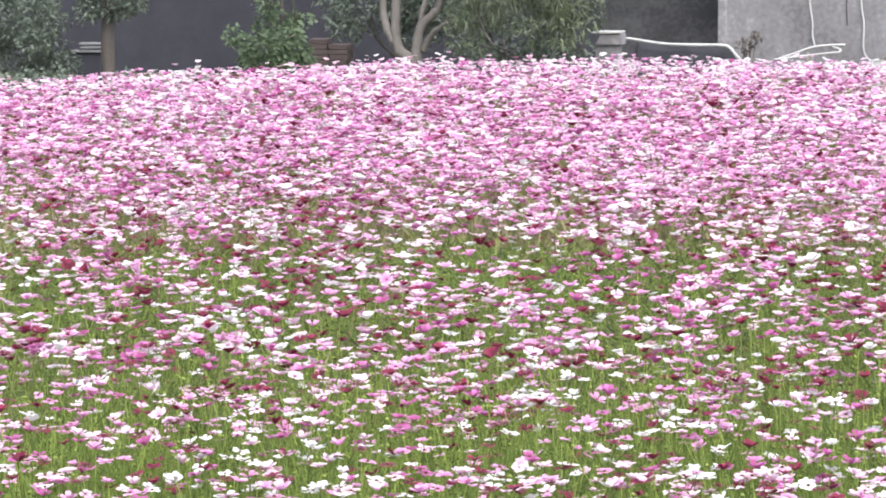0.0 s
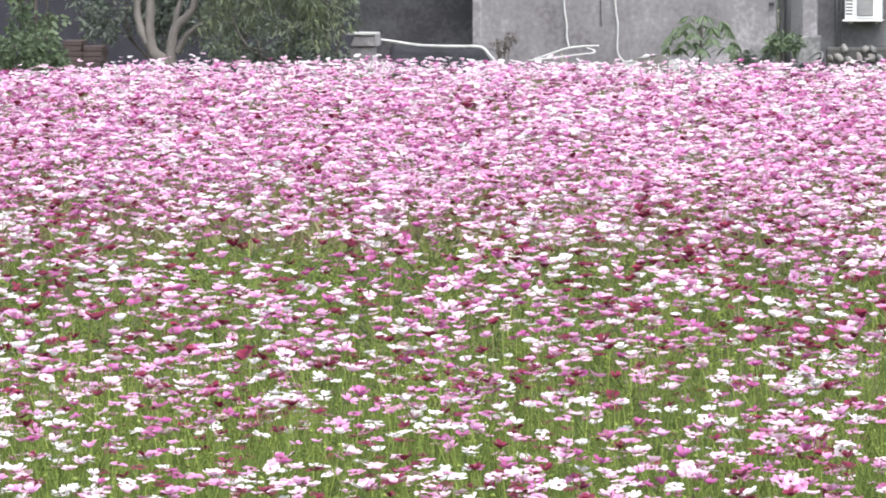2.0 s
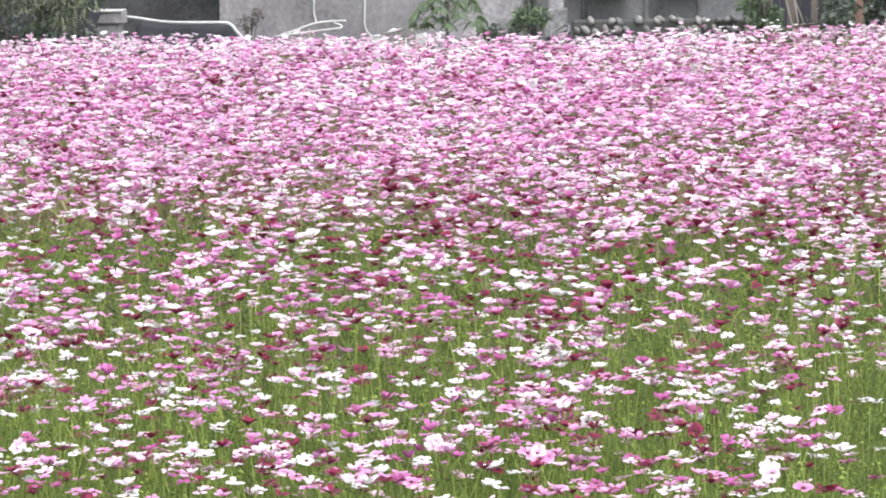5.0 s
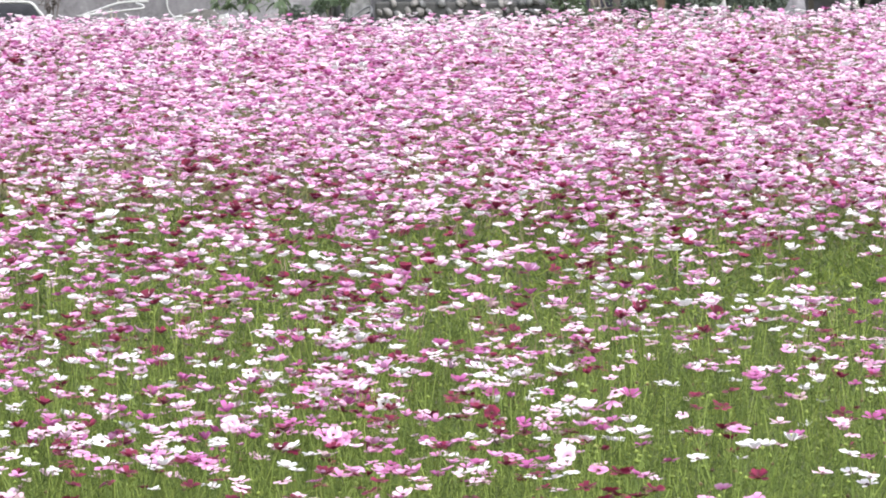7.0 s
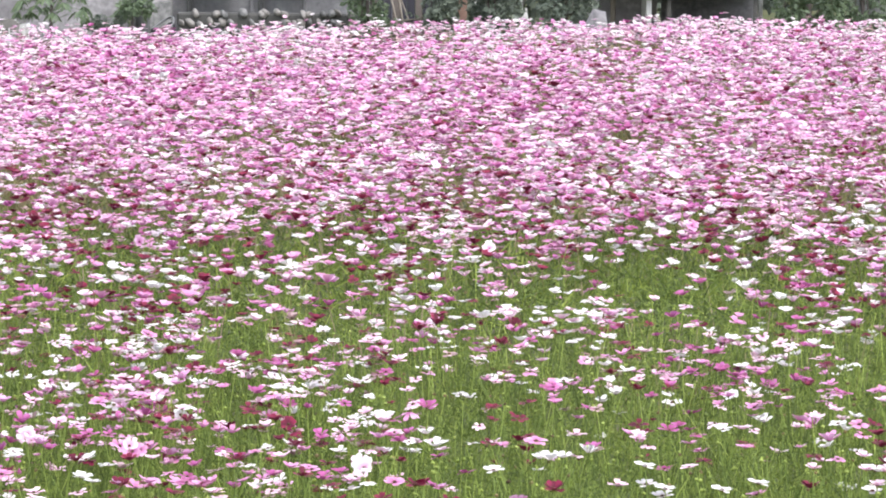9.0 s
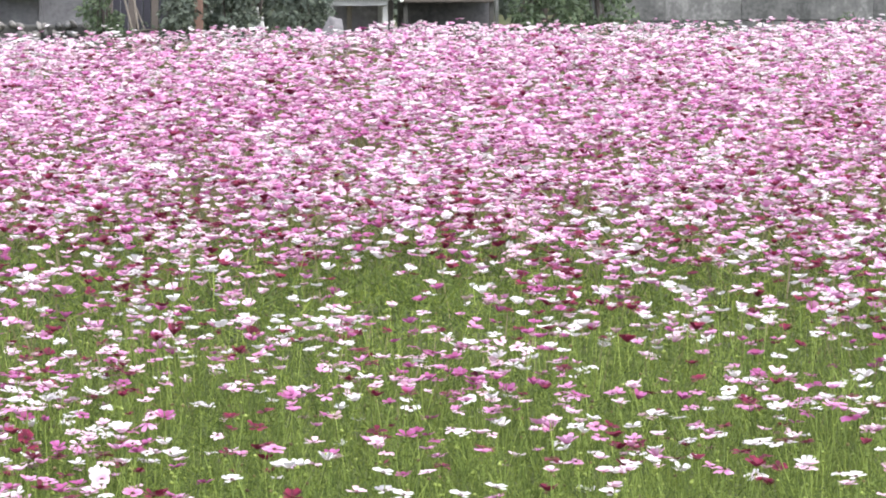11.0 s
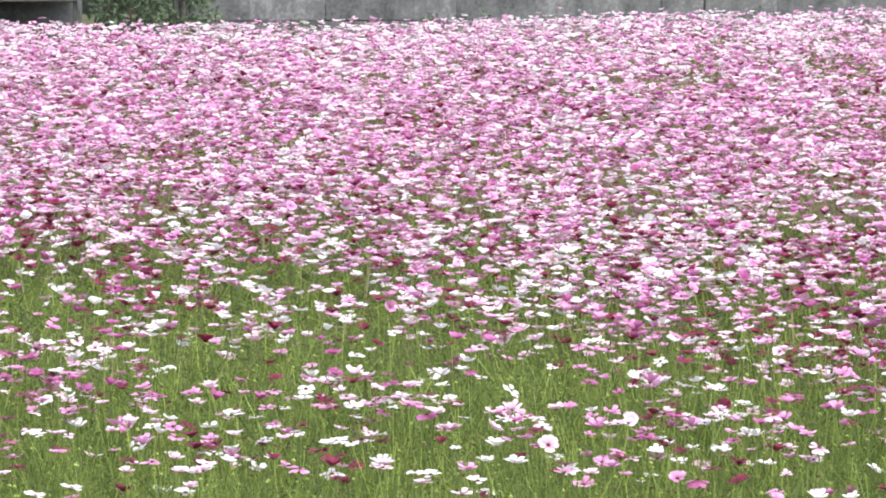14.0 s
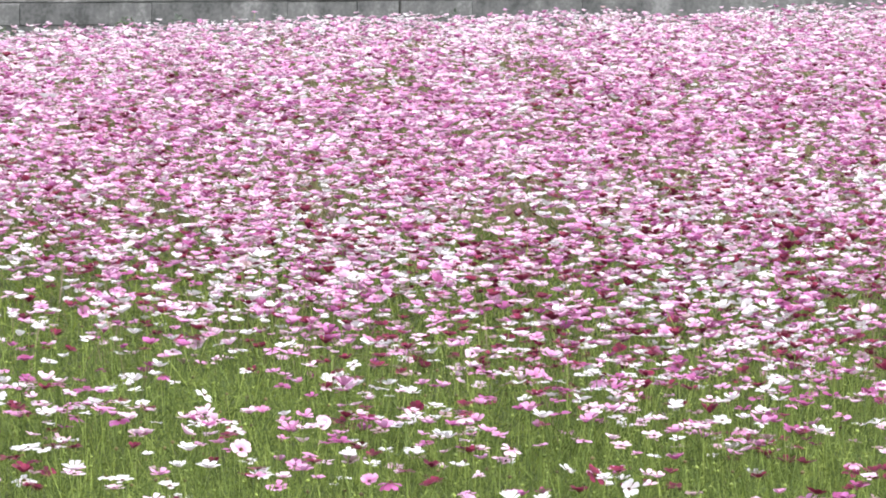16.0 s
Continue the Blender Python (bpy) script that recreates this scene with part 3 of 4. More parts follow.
def tuft_tints(x, y, who, generator):
    """Flowers of one plant mostly share its colour."""
    t = tints(x, y, generator)
    first = np.unique(who, return_index=True)[1]
    lead = np.zeros(who.max() + 1, int)
    lead[who[first]] = t[first]
    return np.where(generator.uniform(size=len(x)) < 0.62, lead[who], t)


def flower_field():
    g = np.random.default_rng(11)
    made = []
    for d0, d1, level in ((13.4, 18.5, 2), (18.5, 30.0, 1), (30.0, 52.0, 0)):
        x, y, who = tufts(d0, d1, g, (2.2, 2.6, 2.6)[level])
        if level == 0:
            # the strip between the lane's bank and the part that is seen
            n = 3600
            ex, ey = g.uniform(-8, 8, n), g.uniform(4.3, 13.4, n)
            ok = np.hypot(ex, ey) < 13.4
            x, y, who = np.concatenate([x, ex[ok]]), np.concatenate([y, ey[ok]]), np.concatenate([who, np.zeros(ok.sum(), int)])
        ok = ~single(x, y)
        x, y, who = x[ok], y[ok], who[ok]
        z = lie(x, y) + 0.045 - np.abs(g.normal(0, (0.085, 0.1, 0.085)[level], len(x))) + 0.06 * (g.uniform(size=len(x)) < 0.04)
        size = g.normal((0.03, 0.0282)[level] if level < 2 else np.interp(x, [-3, 1], [0.0275, 0.031]), 0.005, len(x)).clip(0.018, 0.044)
        tint = tuft_tints(x, y, who, g)
        # faded heads; the larger far share imitates brownish haze
        old = g.uniform(size=len(x)) < np.interp(np.hypot(x, y), [28, 36], [0.065, 0.11]) + 0.2 * np.exp(-((np.interp(x, EDGE_X, EDGE_Y) - y - 1.5) / 2.0) ** 2) * (x > -4)
        tint[old], z[old], size[old] = 7, z[old] - 0.03, size[old] * 0.85
        size *= np.where(np.interp(x, EDGE_X, EDGE_Y) - y < 1.2, 0.85, 1.0)
        plain = len(x)
        sx, sy, st = standing_out()
        ok = ~single(sx, sy) & (np.hypot(sx, sy) >= d0) & (np.hypot(sx, sy) < d1)
        x, y, tint = np.concatenate([x, sx[ok]]), np.concatenate([y, sy[ok]]), np.concatenate([tint, st[ok]])
        z, size = np.concatenate([z, np.full(ok.sum(), TOP + 0.03)]), np.concatenate([size, g.uniform(0.026, 0.036, ok.sum())])
        front = np.arange(len(x)) >= plain
        face = front & (np.min([np.hypot((x - a) / 0.025, (y - b) / 0.12) for a, b in FACING], 0) < 1)
        v, fq, ft, mi, reach = flower_heads(x, y, z, tint, size, g, level, front, face)
        me = raw_mesh("cosmos_bloom", v, [fq, ft], far_petal + [pollen, bud_green, faded_haze_petal], mi, reach=reach)
        tagged(new("cosmos_bloom", me), "white, pink and crimson cosmos flowers in full bloom", "flowers", kind="stuff")
        made.append((x, y, z))
    return [np.concatenate(q) for q in zip(*made)]


fx, fy, fz = flower_field()


def stalks():
    """The flowers' stalks, and bare ones with buds."""
    g = np.random.default_rng(13)
    bx, by = scatter(85, 13.0, 20.0, generator=g)
    bz = lie(bx, by) - np.abs(g.normal(0.0, 0.09, len(bx)))
    x, y, z = np.concatenate([fx, bx]), np.concatenate([fy, by]), np.concatenate([fz, bz])
    near = (np.hypot(x, y) < 23.0) & (g.uniform(size=len(x)) < np.interp(np.hypot(x, y), [17, 19, 22], [1.0, 0.5, 0.2]))
    far = ~near & (g.uniform(size=len(x)) < np.interp(np.hypot(x, y), [21, 26], [0.1, 0.04]))
    for ok, sides, w, mat in ((near, 3, 0.0016, stem_green), (far, 2, 0.0022, hazed_olive)):
        n = ok.sum()
        top = np.stack([x[ok], y[ok], z[ok] - 0.004], 1)
        foot = top + np.stack([g.normal(0, 0.1, n), g.normal(0, 0.1, n), -g.uniform(0.35, 0.6, n)], 1)
        k = np.arange(sides) * math.tau / sides
        ring = np.stack([np.cos(k), np.sin(k), 0 * k], 1)[None]
        mid = (0.45 * foot + 0.55 * top) + np.stack([g.normal(0, 0.022, n), g.normal(0, 0.022, n), 0 * foot[:, 0]], 1)
        stout = np.where(g.uniform(size=n) < 0.22, 1.45, 0.95)[:, None, None] * w
        rows = [foot[:, None] + ring * stout * 1.5, mid[:, None] + ring * stout * 1.25, top[:, None] + ring * stout]
        if sides == 2:
            del rows[1]
        v = np.concatenate(rows, 1).reshape(-1, 3)
        one = np.array([(i, (i + 1) % sides, sides + (i + 1) % sides, sides + i) for i in range(sides if sides > 2 else 1)])
        one = np.concatenate([one + sides * k for k in range(len(rows) - 1)])
        f = (one[None] + (np.arange(n) * len(rows) * sides)[:, None, None]).reshape(-1, 4)
        tagged(new("cosmos_stalks", raw_mesh("cosmos_stalks", v, f, [mat])), "thin light green cosmos stalks in the field", "stalks", kind="stuff")
    # buds: small six-sided knobs
    m = len(bx)
    r = g.uniform(0.005, 0.0098, m)[:, None, None]
    k = np.arange(5) * math.tau / 5
    shape = np.concatenate([[[0, 0, -0.8]], np.stack([np.cos(k), np.sin(k), 0 * k], 1), [[0, 0, 0.9]]])
    v = (np.stack([bx, by, bz], 1)[:, None] + shape[None] * r).reshape(-1, 3)
    one = np.array([(0, 1 + (i + 1) % 5, 1 + i) for i in range(5)] + [(6, 1 + i, 1 + (i + 1) % 5) for i in range(5)])
    f = (one[None] + (np.arange(m) * 7)[:, None, None]).reshape(-1, 3)
    spent = np.repeat(g.uniform(size=m) < 0.13, 10).astype(int)
    tagged(new("cosmos_buds", raw_mesh("cosmos_buds", v, f, [bud_green, dry_tan], spent, smooth=True)), "round green buds and brown spent heads on thin stalks", "buds", kind="stuff")


stalks()


def foliage():
    """Feathery thread leaves, thick under the flowers."""
    g = np.random.default_rng(17)
    strip = np.stack([g.uniform(-8, 8, 30000), g.uniform(4.3, 13.2, 30000)])
    for per, d0, d1, ln, wd, up, mat in (
        (4600, 13.2, 16.5, 0.052, 0.0028, 0.5, leaf_green),
        (500, 13.2, 19.0, 0.12, 0.0034, 1.6, leaf_green),
        (2500, 16.5, 20.5, 0.065, 0.0042, 0.6, leaf_green),
        (950, 20.5, 23.5, 0.1, 0.0078, 0.9, leaf_green),
        (1000, 23.5, 26.0, 0.08, 0.009, 0.8, leaf_green),
        (170, 26.0, 50.0, 0.18, 0.02, 1.3, hazed_olive),
    ):
        x, y = scatter(per, d0, d1, generator=g)
        if up == 1.6:
            x, y = np.concatenate([x, strip[0][np.hypot(*strip) < 13.2]]), np.concatenate([y, strip[1][np.hypot(*strip) < 13.2]])
        n = len(x)
        deep = np.interp(d0, [13, 18, 20, 23, 26], [0.07, 0.07, 0.06, 0.05, 0.11])
        z = lie(x, y) - deep - g.beta(1.1, 1.7, n) * 0.42 - 0.08 * np.clip((bloom(x, y) - 50) / 50, 0, 1) * (d0 > 13.3) + 0.07 * wave(x, y * 0.5, 0.45, 51) + 0.05 * wave(x, y * 0.5, 0.2, 52)
        v, f = blades(np.stack([x, y, z - 0.03], 1), unit(n, up, g), g.uniform(0.5, 1.4, n) * ln, g.uniform(0.6, 1.4, n) * wd, g.uniform(0, 0.3, n), 0.1, 0.5, g, True)
        tagged(new("cosmos_foliage", raw_mesh("cosmos_foliage", v, f, [mat])), "dense feathery green cosmos leaves under the flowers", "foliage", kind="stuff")


foliage()


def rim_foliage():
    """The taller growth along the field's far edge, with haze put into its paler colour."""
    g = np.random.default_rng(18)
    back = lambda x, y: np.interp(x, EDGE_X, EDGE_Y) - y
    x, y = scatter(420, 33.0, 51.0, keep=lambda x, y: 420.0 * np.exp(-(back(x, y) / np.interp(x, [-4, 2], [1.6, 2.6])) ** 2), generator=g)
    n = len(x)
    z = lie(x, y) - 0.13 - g.beta(1.2, 1.6, n) * 0.4
    v, f = blades(np.stack([x, y, z], 1), unit(n, 1.0, g), g.uniform(0.06, 0.15, n), g.uniform(0.008, 0.018, n), g.uniform(0, 0.3, n), 0.1, 0.5, g, True)
    tagged(new("cosmos_foliage", raw_mesh("cosmos_foliage", v, f, [hazed_olive])), "cosmos leaves along the far edge of the field, haze put into their pale olive", "foliage", kind="stuff")


rim_foliage()


# ---- the yard behind the field ----
def leaves_in(clumps, size, width, up=0.2, sag=0.4, seed=0, outward=0.6):
    """Leaves on the outside of clumps (x, y, z, rx, ry, rz, count): verts and faces."""
    g = np.random.default_rng(seed)
    base, way = [], []
    for x, y, z, rx, ry, rz, n in clumps:
        d = unit(n, 0, g)
        r = g.uniform(0.45, 1.05, (n, 1))
        base.append(np.array([[x, y, z]]) + d * r * np.array([[rx, ry, rz]]))
        way.append(d * outward + unit(n, up, g) * 0.7)
    base, way = np.concatenate(base), np.concatenate(way)
    n = len(base)
    return blades(base, way, g.uniform(0.6, 1.3, n) * size, g.uniform(0.7, 1.3, n) * width, g.uniform(0.3, 1, n) * sag, 0.08, 0.45, g)


def crown(parent, clumps, mat, size=0.07, width=0.04, seed=0, up=0.2, sag=0.4, label=""):
    ox, oy, oz = parent.matrix_world.translation
    v, f = leaves_in([(c[0] - ox, c[1] - oy, c[2] - oz, *c[3:]) for c in clumps], size, width, up, sag, seed)
    ob = new("crown", raw_mesh("crown", v, f, [mat]))
    ob.parent = parent
    return tagged(ob, label) if label else ob


def limb(parent, points, r0, r1, mat, name="limb", under=None):
    ox, oy, oz = parent.matrix_world.translation
    pts = bend([(p[0] - ox, p[1] - oy, p[2] - oz) for p in points], 5)
    n = len(pts)
    radii = [r0 + (r1 - r0) * i / (n - 1) + 0.06 * r0 * math.sin(i * 2.1) for i in range(n)]
    return part(name, tube_bm(pts, radii, 9), mat, under or parent)


def loose_clumps(x0, x1, y, z0, z1, n, r, count, seed, depth=0.5):
    """Clumps strewn through a box, for an uneven outline."""
    g = random.Random(seed)
    return [(g.uniform(x0, x1), y + g.uniform(-depth, depth), g.uniform(z0, z1), r * g.uniform(0.6, 1.3), r * g.uniform(0.6, 1.3), r * g.uniform(0.5, 1.1), count) for _ in range(n)]


# the shed with its dark net wall, behind the trees
shed = thing("net_shed", -13.0, 52.5, 0, "long open shed closed with dark shade netting", "shed")
for i in range(8):
    x = -5.2 + i * 1.18
    part("net_panel", box_bm(x, x + 1.18, 0.004 * (i % 2), 0.03, 0, 2.6, 0), shade_net, shed)
    part("post", tube_bm([(x, 0.08, 0), (x, 0.08, 2.7)], 0.03, 8), shade_net, shed)
part("roof", box_bm(-5.4, 4.4, -0.15, 2.4, 2.72, 2.8), zinc, shed)
part("back_wall", box_bm(-5.4, 4.4, 2.2, 2.3, 0, 2.6), dark_concrete, shed)

# the concrete house
house = thing("house", -5.7, 53.0, 0, "low grey house of stained bare concrete with recessed porches", "house")
part("front_wall", box_bm(-7.44 + 5.7, -3.97 + 5.7, 0.0, 0.2, 0, 3.0, 0.01), concrete, house)
part("corner_post", box_bm(-7.47 + 5.7, -7.36 + 5.7, -0.03, 0.25, 0, 3.0, 0.012), concrete, house)
part("porch_wall", box_bm(-9.3 + 5.7, -7.47 + 5.7, 1.2, 1.4, 0, 3.0, 0.01), stain_shade_wall, house, "porch wall with stains and shade put into its dark colour")
# side and niche walls: darker concrete than the front, shade put into colour
part("side_wall", box_bm(-7.47 + 5.7, -7.30 + 5.7, 0.26, 1.2, 0, 3.0, 0.01), dark_concrete, house)
part("niche_wall", box_bm(-3.96 + 5.7, -3.66 + 5.7, 0.35, 0.5, 0, 3.0, 0.01), dark_concrete, house)
part("downpipe", tube_bm([(-3.86 + 5.7, 0.3, 0.1), (-3.86 + 5.7, 0.3, 3.0)], 0.035, 8), dark_concrete, house)
pillar = part("pillar", box_bm(-3.65 + 5.7, -3.48 + 5.7, -0.4, -0.2, 0, 3.0, 0.015), concrete, house, "pale concrete pillar")
part("pillar_foot", box_bm(-3.69 + 5.7, -3.44 + 5.7, -0.45, -0.14, 0, 0.52, 0.015), old_stone, pillar)
part("rear_wall", box_bm(-3.66 + 5.7, -0.95 + 5.7, 1.0, 1.2, 0, 3.0, 0.01), stain_shade_wall, house, "grey rear wall with stains and shadow blotches in its dark colour")
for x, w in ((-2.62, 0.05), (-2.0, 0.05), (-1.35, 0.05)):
    part("wall_pier", box_bm(x + 5.7, x + w + 5.7, 0.95, 0.998, 0, 3.0, 0.008), stain_shade_wall, house)
part("roof", box_bm(-9.6 + 5.7, -0.7 + 5.7, 0.0, 3.5, 3.0, 3.15), concrete, house)
# overhang out of view, added to shade the porch wall
part("eave", box_bm(-9.6 + 5.7, -7.5 + 5.7, -0.35, -0.01, 2.7, 2.8), zinc, house)

# pipes down the wall
for x, low, kink in ((-6.37, 0.36, 0.03), (-5.78, 0.18, 0.1)):
    p = thing("wall_pipe", x, 52.95, 0, "thin white plastic pipe running down the concrete wall", "pipe", "wall pipes")
    part("pipe", tube_bm(bend([(-0.05, 0, 2.9), (-0.045, 0, 1.4), (-0.03, 0, 0.85), (0.0, 0, 0.62), (0.0, 0, low + 0.12), (kink, -0.02, low)], 5), 0.0105, 8), pvc, p)
    for z in (1.2, 2.2):
        part("clip", box_bm(-0.07, -0.02, -0.02, 0.04, z, z + 0.03, 0.003), zinc, p)
p = thing("drain_line", -5.97, 52.97, 0, "thin dark cable on the concrete wall", "cable")
part("cable", tube_bm(bend([(0, 0, 0.6), (-0.01, 0, 1.0), (0.02, 0, 2.9)], 5), 0.007, 6), mortar, p)
p = thing("wall_hook", -4.02, 52.96, 0.86, "small dark iron hook on the concrete wall", "hook")
part("plate", box_bm(-0.03, 0.03, -0.02, 0.02, -0.015, 0.025, 0.004), shade_net, p)

# air conditioner on brackets
def air_conditioner(x, z):
    ac = thing("air_conditioner", x, 53.75, z, "white boxed air conditioner with a grey grille, on wall brackets", "air conditioner", "air conditioners")
    part("casing", box_bm(-0.21, 0.21, -0.18, 0.22, 0, 0.36, 0.012), white_paint, ac)
    part("front_frame", box_bm(-0.1, 0.2, -0.2, -0.181, 0.02, 0.34, 0.006), white_paint, ac)
    grille = part("grille", box_bm(-0.07, 0.12, -0.215, -0.201, 0.05, 0.32, 0.004), grey_grille, ac, "grey louvred grille")
    for k in range(9):
        part("louvre", box_bm(-0.065, 0.115, -0.222, -0.216, 0.062 + k * 0.028, 0.074 + k * 0.028, 0.001), grey_grille, grille)
    for k in range(7):
        part("side_slot", box_bm(-0.195, -0.12, -0.186, -0.181, 0.06 + k * 0.038, 0.075 + k * 0.038, 0.001), shade_net, ac, "dark side slot")
    part("tray", box_bm(-0.24, 0.22, -0.21, 0.22, -0.018, -0.001, 0.004), white_paint, ac)
    for dx in (-0.15, 0.15):
        part("bracket", box_bm(dx - 0.015, dx + 0.015, -0.16, 0.25, -0.05, -0.019, 0.003), zinc, ac)
    for dx in (-0.33, -0.28):
        part("hose", tube_bm([(dx, 0.2, -z - 0.01), (dx + 0.005, 0.2, 0.9)], 0.012, 8), dark_concrete, ac, "dark insulated hose")
    return ac


air_conditioner(-3.01, 0.665)
air_conditioner(-2.18, 0.695)

# pale box beside the black sheet
b = thing("meter_box", -7.95, 48.2, 0, "pale concrete box with a projecting lid", "box")
part("body", box_bm(-0.13, 0.12, -0.12, 0.12, 0, 0.58, 0.01), concrete, b)
bm = box_bm(-0.12, 0.16, -0.15, 0.15, 0.58, 0.7, 0.01)
for v in bm.verts:
    if v.co.z > 0.65:
        v.co.x = v.co.x * 0.85 + 0.02
hood = part("hood", bm, concrete, b)
part("lid", box_bm(-0.15, 0.15, -0.17, 0.17, 0.702, 0.725, 0.008), pvc, hood)

# low wall under a black sheet, with a pale hose along its top
w = thing("covered_heap", -7.25, 48.9, 0, "low heap covered with black plastic sheet", "heap")
g = random.Random(5)
bm = bmesh.new()
nx, ny = 22, 9
grid = []
for i in range(nx):
    col = []
    for j in range(ny):
        u, v = i / (nx - 1), j / (ny - 1)
        edge = math.sin(math.pi * min(max(v, 0.0), 1.0)) ** 0.4
        top = 0.6 - 0.05 * u + 0.02 * math.sin(u * 14) + g.uniform(-0.012, 0.012)
        col.append(bm.verts.new(((u - 0.5) * 1.22, (v - 0.5) * 0.9, top * edge * min(1, 12 * u, 12 * (1 - u)) - 0.02)))
    grid.append(col)
for i in range(nx - 1):
    for j in range(ny - 1):
        bm.faces.new((grid[i][j], grid[i + 1][j], grid[i + 1][j + 1], grid[i][j + 1])).smooth = True
part("sheet", bm, black_sheet, w)
p = thing("garden_hose", -7.25, 48.6, 0, "thick pale hose lying over the black-covered heap", "hose")
part("pipe", tube_bm(bend([(-0.66, 0, 0.62), (-0.55, 0, 0.625), (-0.2, 0.02, 0.575), (0.1, 0, 0.565), (0.42, 0, 0.565), (0.52, -0.02, 0.545), (0.58, -0.03, 0.48), (0.64, -0.05, 0.42)], 6), 0.0165, 9), pvc, p)

# bent pipes lying before the wall
for k, pts in enumerate(([(-6.25, 49, 0.41), (-6.1, 49, 0.46), (-5.9, 49, 0.53), (-5.72, 49, 0.555), (-5.55, 49, 0.56)],
                         [(-6.3, 48.9, 0.4), (-6.0, 48.9, 0.44), (-5.7, 48.9, 0.475), (-5.6, 48.9, 0.49), (-5.6, 48.95, 0.515), (-5.68, 49.0, 0.535)])):
    p = thing("bent_pipe", pts[0][0], 49, 0, "pale bent plastic pipe propped on the ground", "pipe", "bent pipes")
    part("pipe", tube_bm(bend([(a - pts[0][0], b - 49, c) for a, b, c in pts], 5), 0.0115, 8), pvc, p)
    part("prop", tube_bm([(0.35, 0.03, -0.03), (0.35, 0.01, 0.44 + 0.04 * k)], 0.012, 6), wood_grey, p)

# broken pale slabs
for k in range(5):
    g = random.Random(60 + k)
    s = thing("concrete_slab", -5.1 + 0.1 * k, 48.0 + g.uniform(-0.1, 0.1), 0, "broken pale concrete slab lying on rubble", "slab", "broken slabs", rz=g.uniform(-15, 15))
    bm = box_bm(-0.09, 0.09, -0.12, 0.12, 0.0, g.uniform(0.45, 0.51), 0.02)
    for v in bm.verts:
        v.co += Vector((g.uniform(-0.03, 0.03), g.uniform(-0.03, 0.03), g.uniform(-0.03, 0.03)))
    part("slab", bm, pale_stone if k % 2 else pvc, s)

# dry weed against the wall
weed = thing("dry_weed", -6.7, 50, 0, "leafless dry brown weed against the wall", "weed")
for k in range(6):
    g = random.Random(80 + k)
    x = g.uniform(-0.12, 0.12)
    limb(weed, [(-6.7 + x * 0.3, 50, 0), (-6.7 + x * 0.7, 50, 0.35), (-6.7 + x * 1.3 + 0.02, 50.02, 0.45 + 0.22 * g.random())], 0.009, 0.005, dark_bark, "stem")
crown(weed, [(-6.62, 50, 0.6, 0.05, 0.04, 0.06, 60), (-6.74, 50, 0.5, 0.1, 0.05, 0.08, 90)], dark_bark, 0.05, 0.015, 5)

# papaya-like shrub with hanging lobed leaves
bush = thing("papaya_shrub", -4.42, 48.5, 0, "young papaya plant with drooping lobed green leaves", "shrub")
limb(bush, [(-4.42, 48.5, -0.03), (-4.43, 48.5, 0.4), (-4.41, 48.5, 0.8)], 0.022, 0.014, dark_bark, "trunk")
g = random.Random(9)
for k in range(24):
    a, h = k * 2.4, 0.5 + 0.36 * (k / 23)
    r = (0.36 if k < 17 else 0.22) * g.uniform(0.75, 1.1)
    tip = Vector((-4.42 + r * math.cos(a), 48.5 + 0.8 * r * math.sin(a), h + 0.06 * g.random()))
    twig = limb(bush, [(-4.42, 48.5, h - 0.05), (-4.42 + 0.5 * r * math.cos(a), 48.5 + 0.4 * r * math.sin(a), h + 0.05), tuple(tip)], 0.005, 0.003, shrub_leaf, "leaf_stalk")
    n = 9
    base = np.repeat([[tip.x + 4.42, tip.y - 48.5, tip.z]], n, 0)
    fan = np.array([[math.cos(a + (i - 4) * 0.45), math.sin(a + (i - 4) * 0.45), -0.35 + g.uniform(-0.2, 0.15)] for i in range(n)])
    v, f = blades(base, fan, np.full(n, 0.115), np.full(n, 0.036), np.full(n, 0.45), 0.05, 0.55, np.random.default_rng(k))
    lf = new("leaf", raw_mesh("leaf", v, f, [shrub_leaf]))
    lf.parent = twig

s2 = thing("leafy_shrub", -3.58, 48.5, 0, "small fresh green shrub before the concrete wall", "shrub")
limb(s2, [(-3.58, 48.5, -0.03), (-3.57, 48.5, 0.6)], 0.015, 0.008, dark_bark, "trunk")
crown(s2, loose_clumps(-3.7, -3.42, 48.5, 0.45, 0.68, 9, 0.09, 45, 21, 0.15), shrub_leaf, 0.06, 0.03, 22)
s2 = thing("leafy_shrub", -3.9, 48.7, 0, "low dull green shrub at the wall's foot", "shrub")
limb(s2, [(-3.9, 48.7, -0.03), (-3.9, 48.7, 0.45)], 0.015, 0.008, dark_bark, "trunk")
crown(s2, loose_clumps(-4.02, -3.72, 48.7, 0.38, 0.5, 8, 0.08, 45, 23, 0.15), dark_leaf, 0.06, 0.03, 24)

# coil of black hose beside the pillar
h = thing("hose_coil", -3.28, 48.9, 0, "tangled black and grey hose piled beside the pillar", "hose")
for k in range(5):
    g = random.Random(k)
    pts = [(0.13 * math.cos(i * 0.7 + k) * g.uniform(0.8, 1.1), 0.14 * math.sin(i * 0.7 + k), 0.2 + 0.06 * k + 0.07 * math.sin(i * 0.9 + k)) for i in range(10)]
    part("loop", tube_bm(bend(pts, 4), 0.012, 7), dark_concrete if k == 4 else black_sheet, h)
part("base", box_bm(-0.16, 0.16, -0.12, 0.12, -0.03, 0.2, 0.03), black_sheet, h)

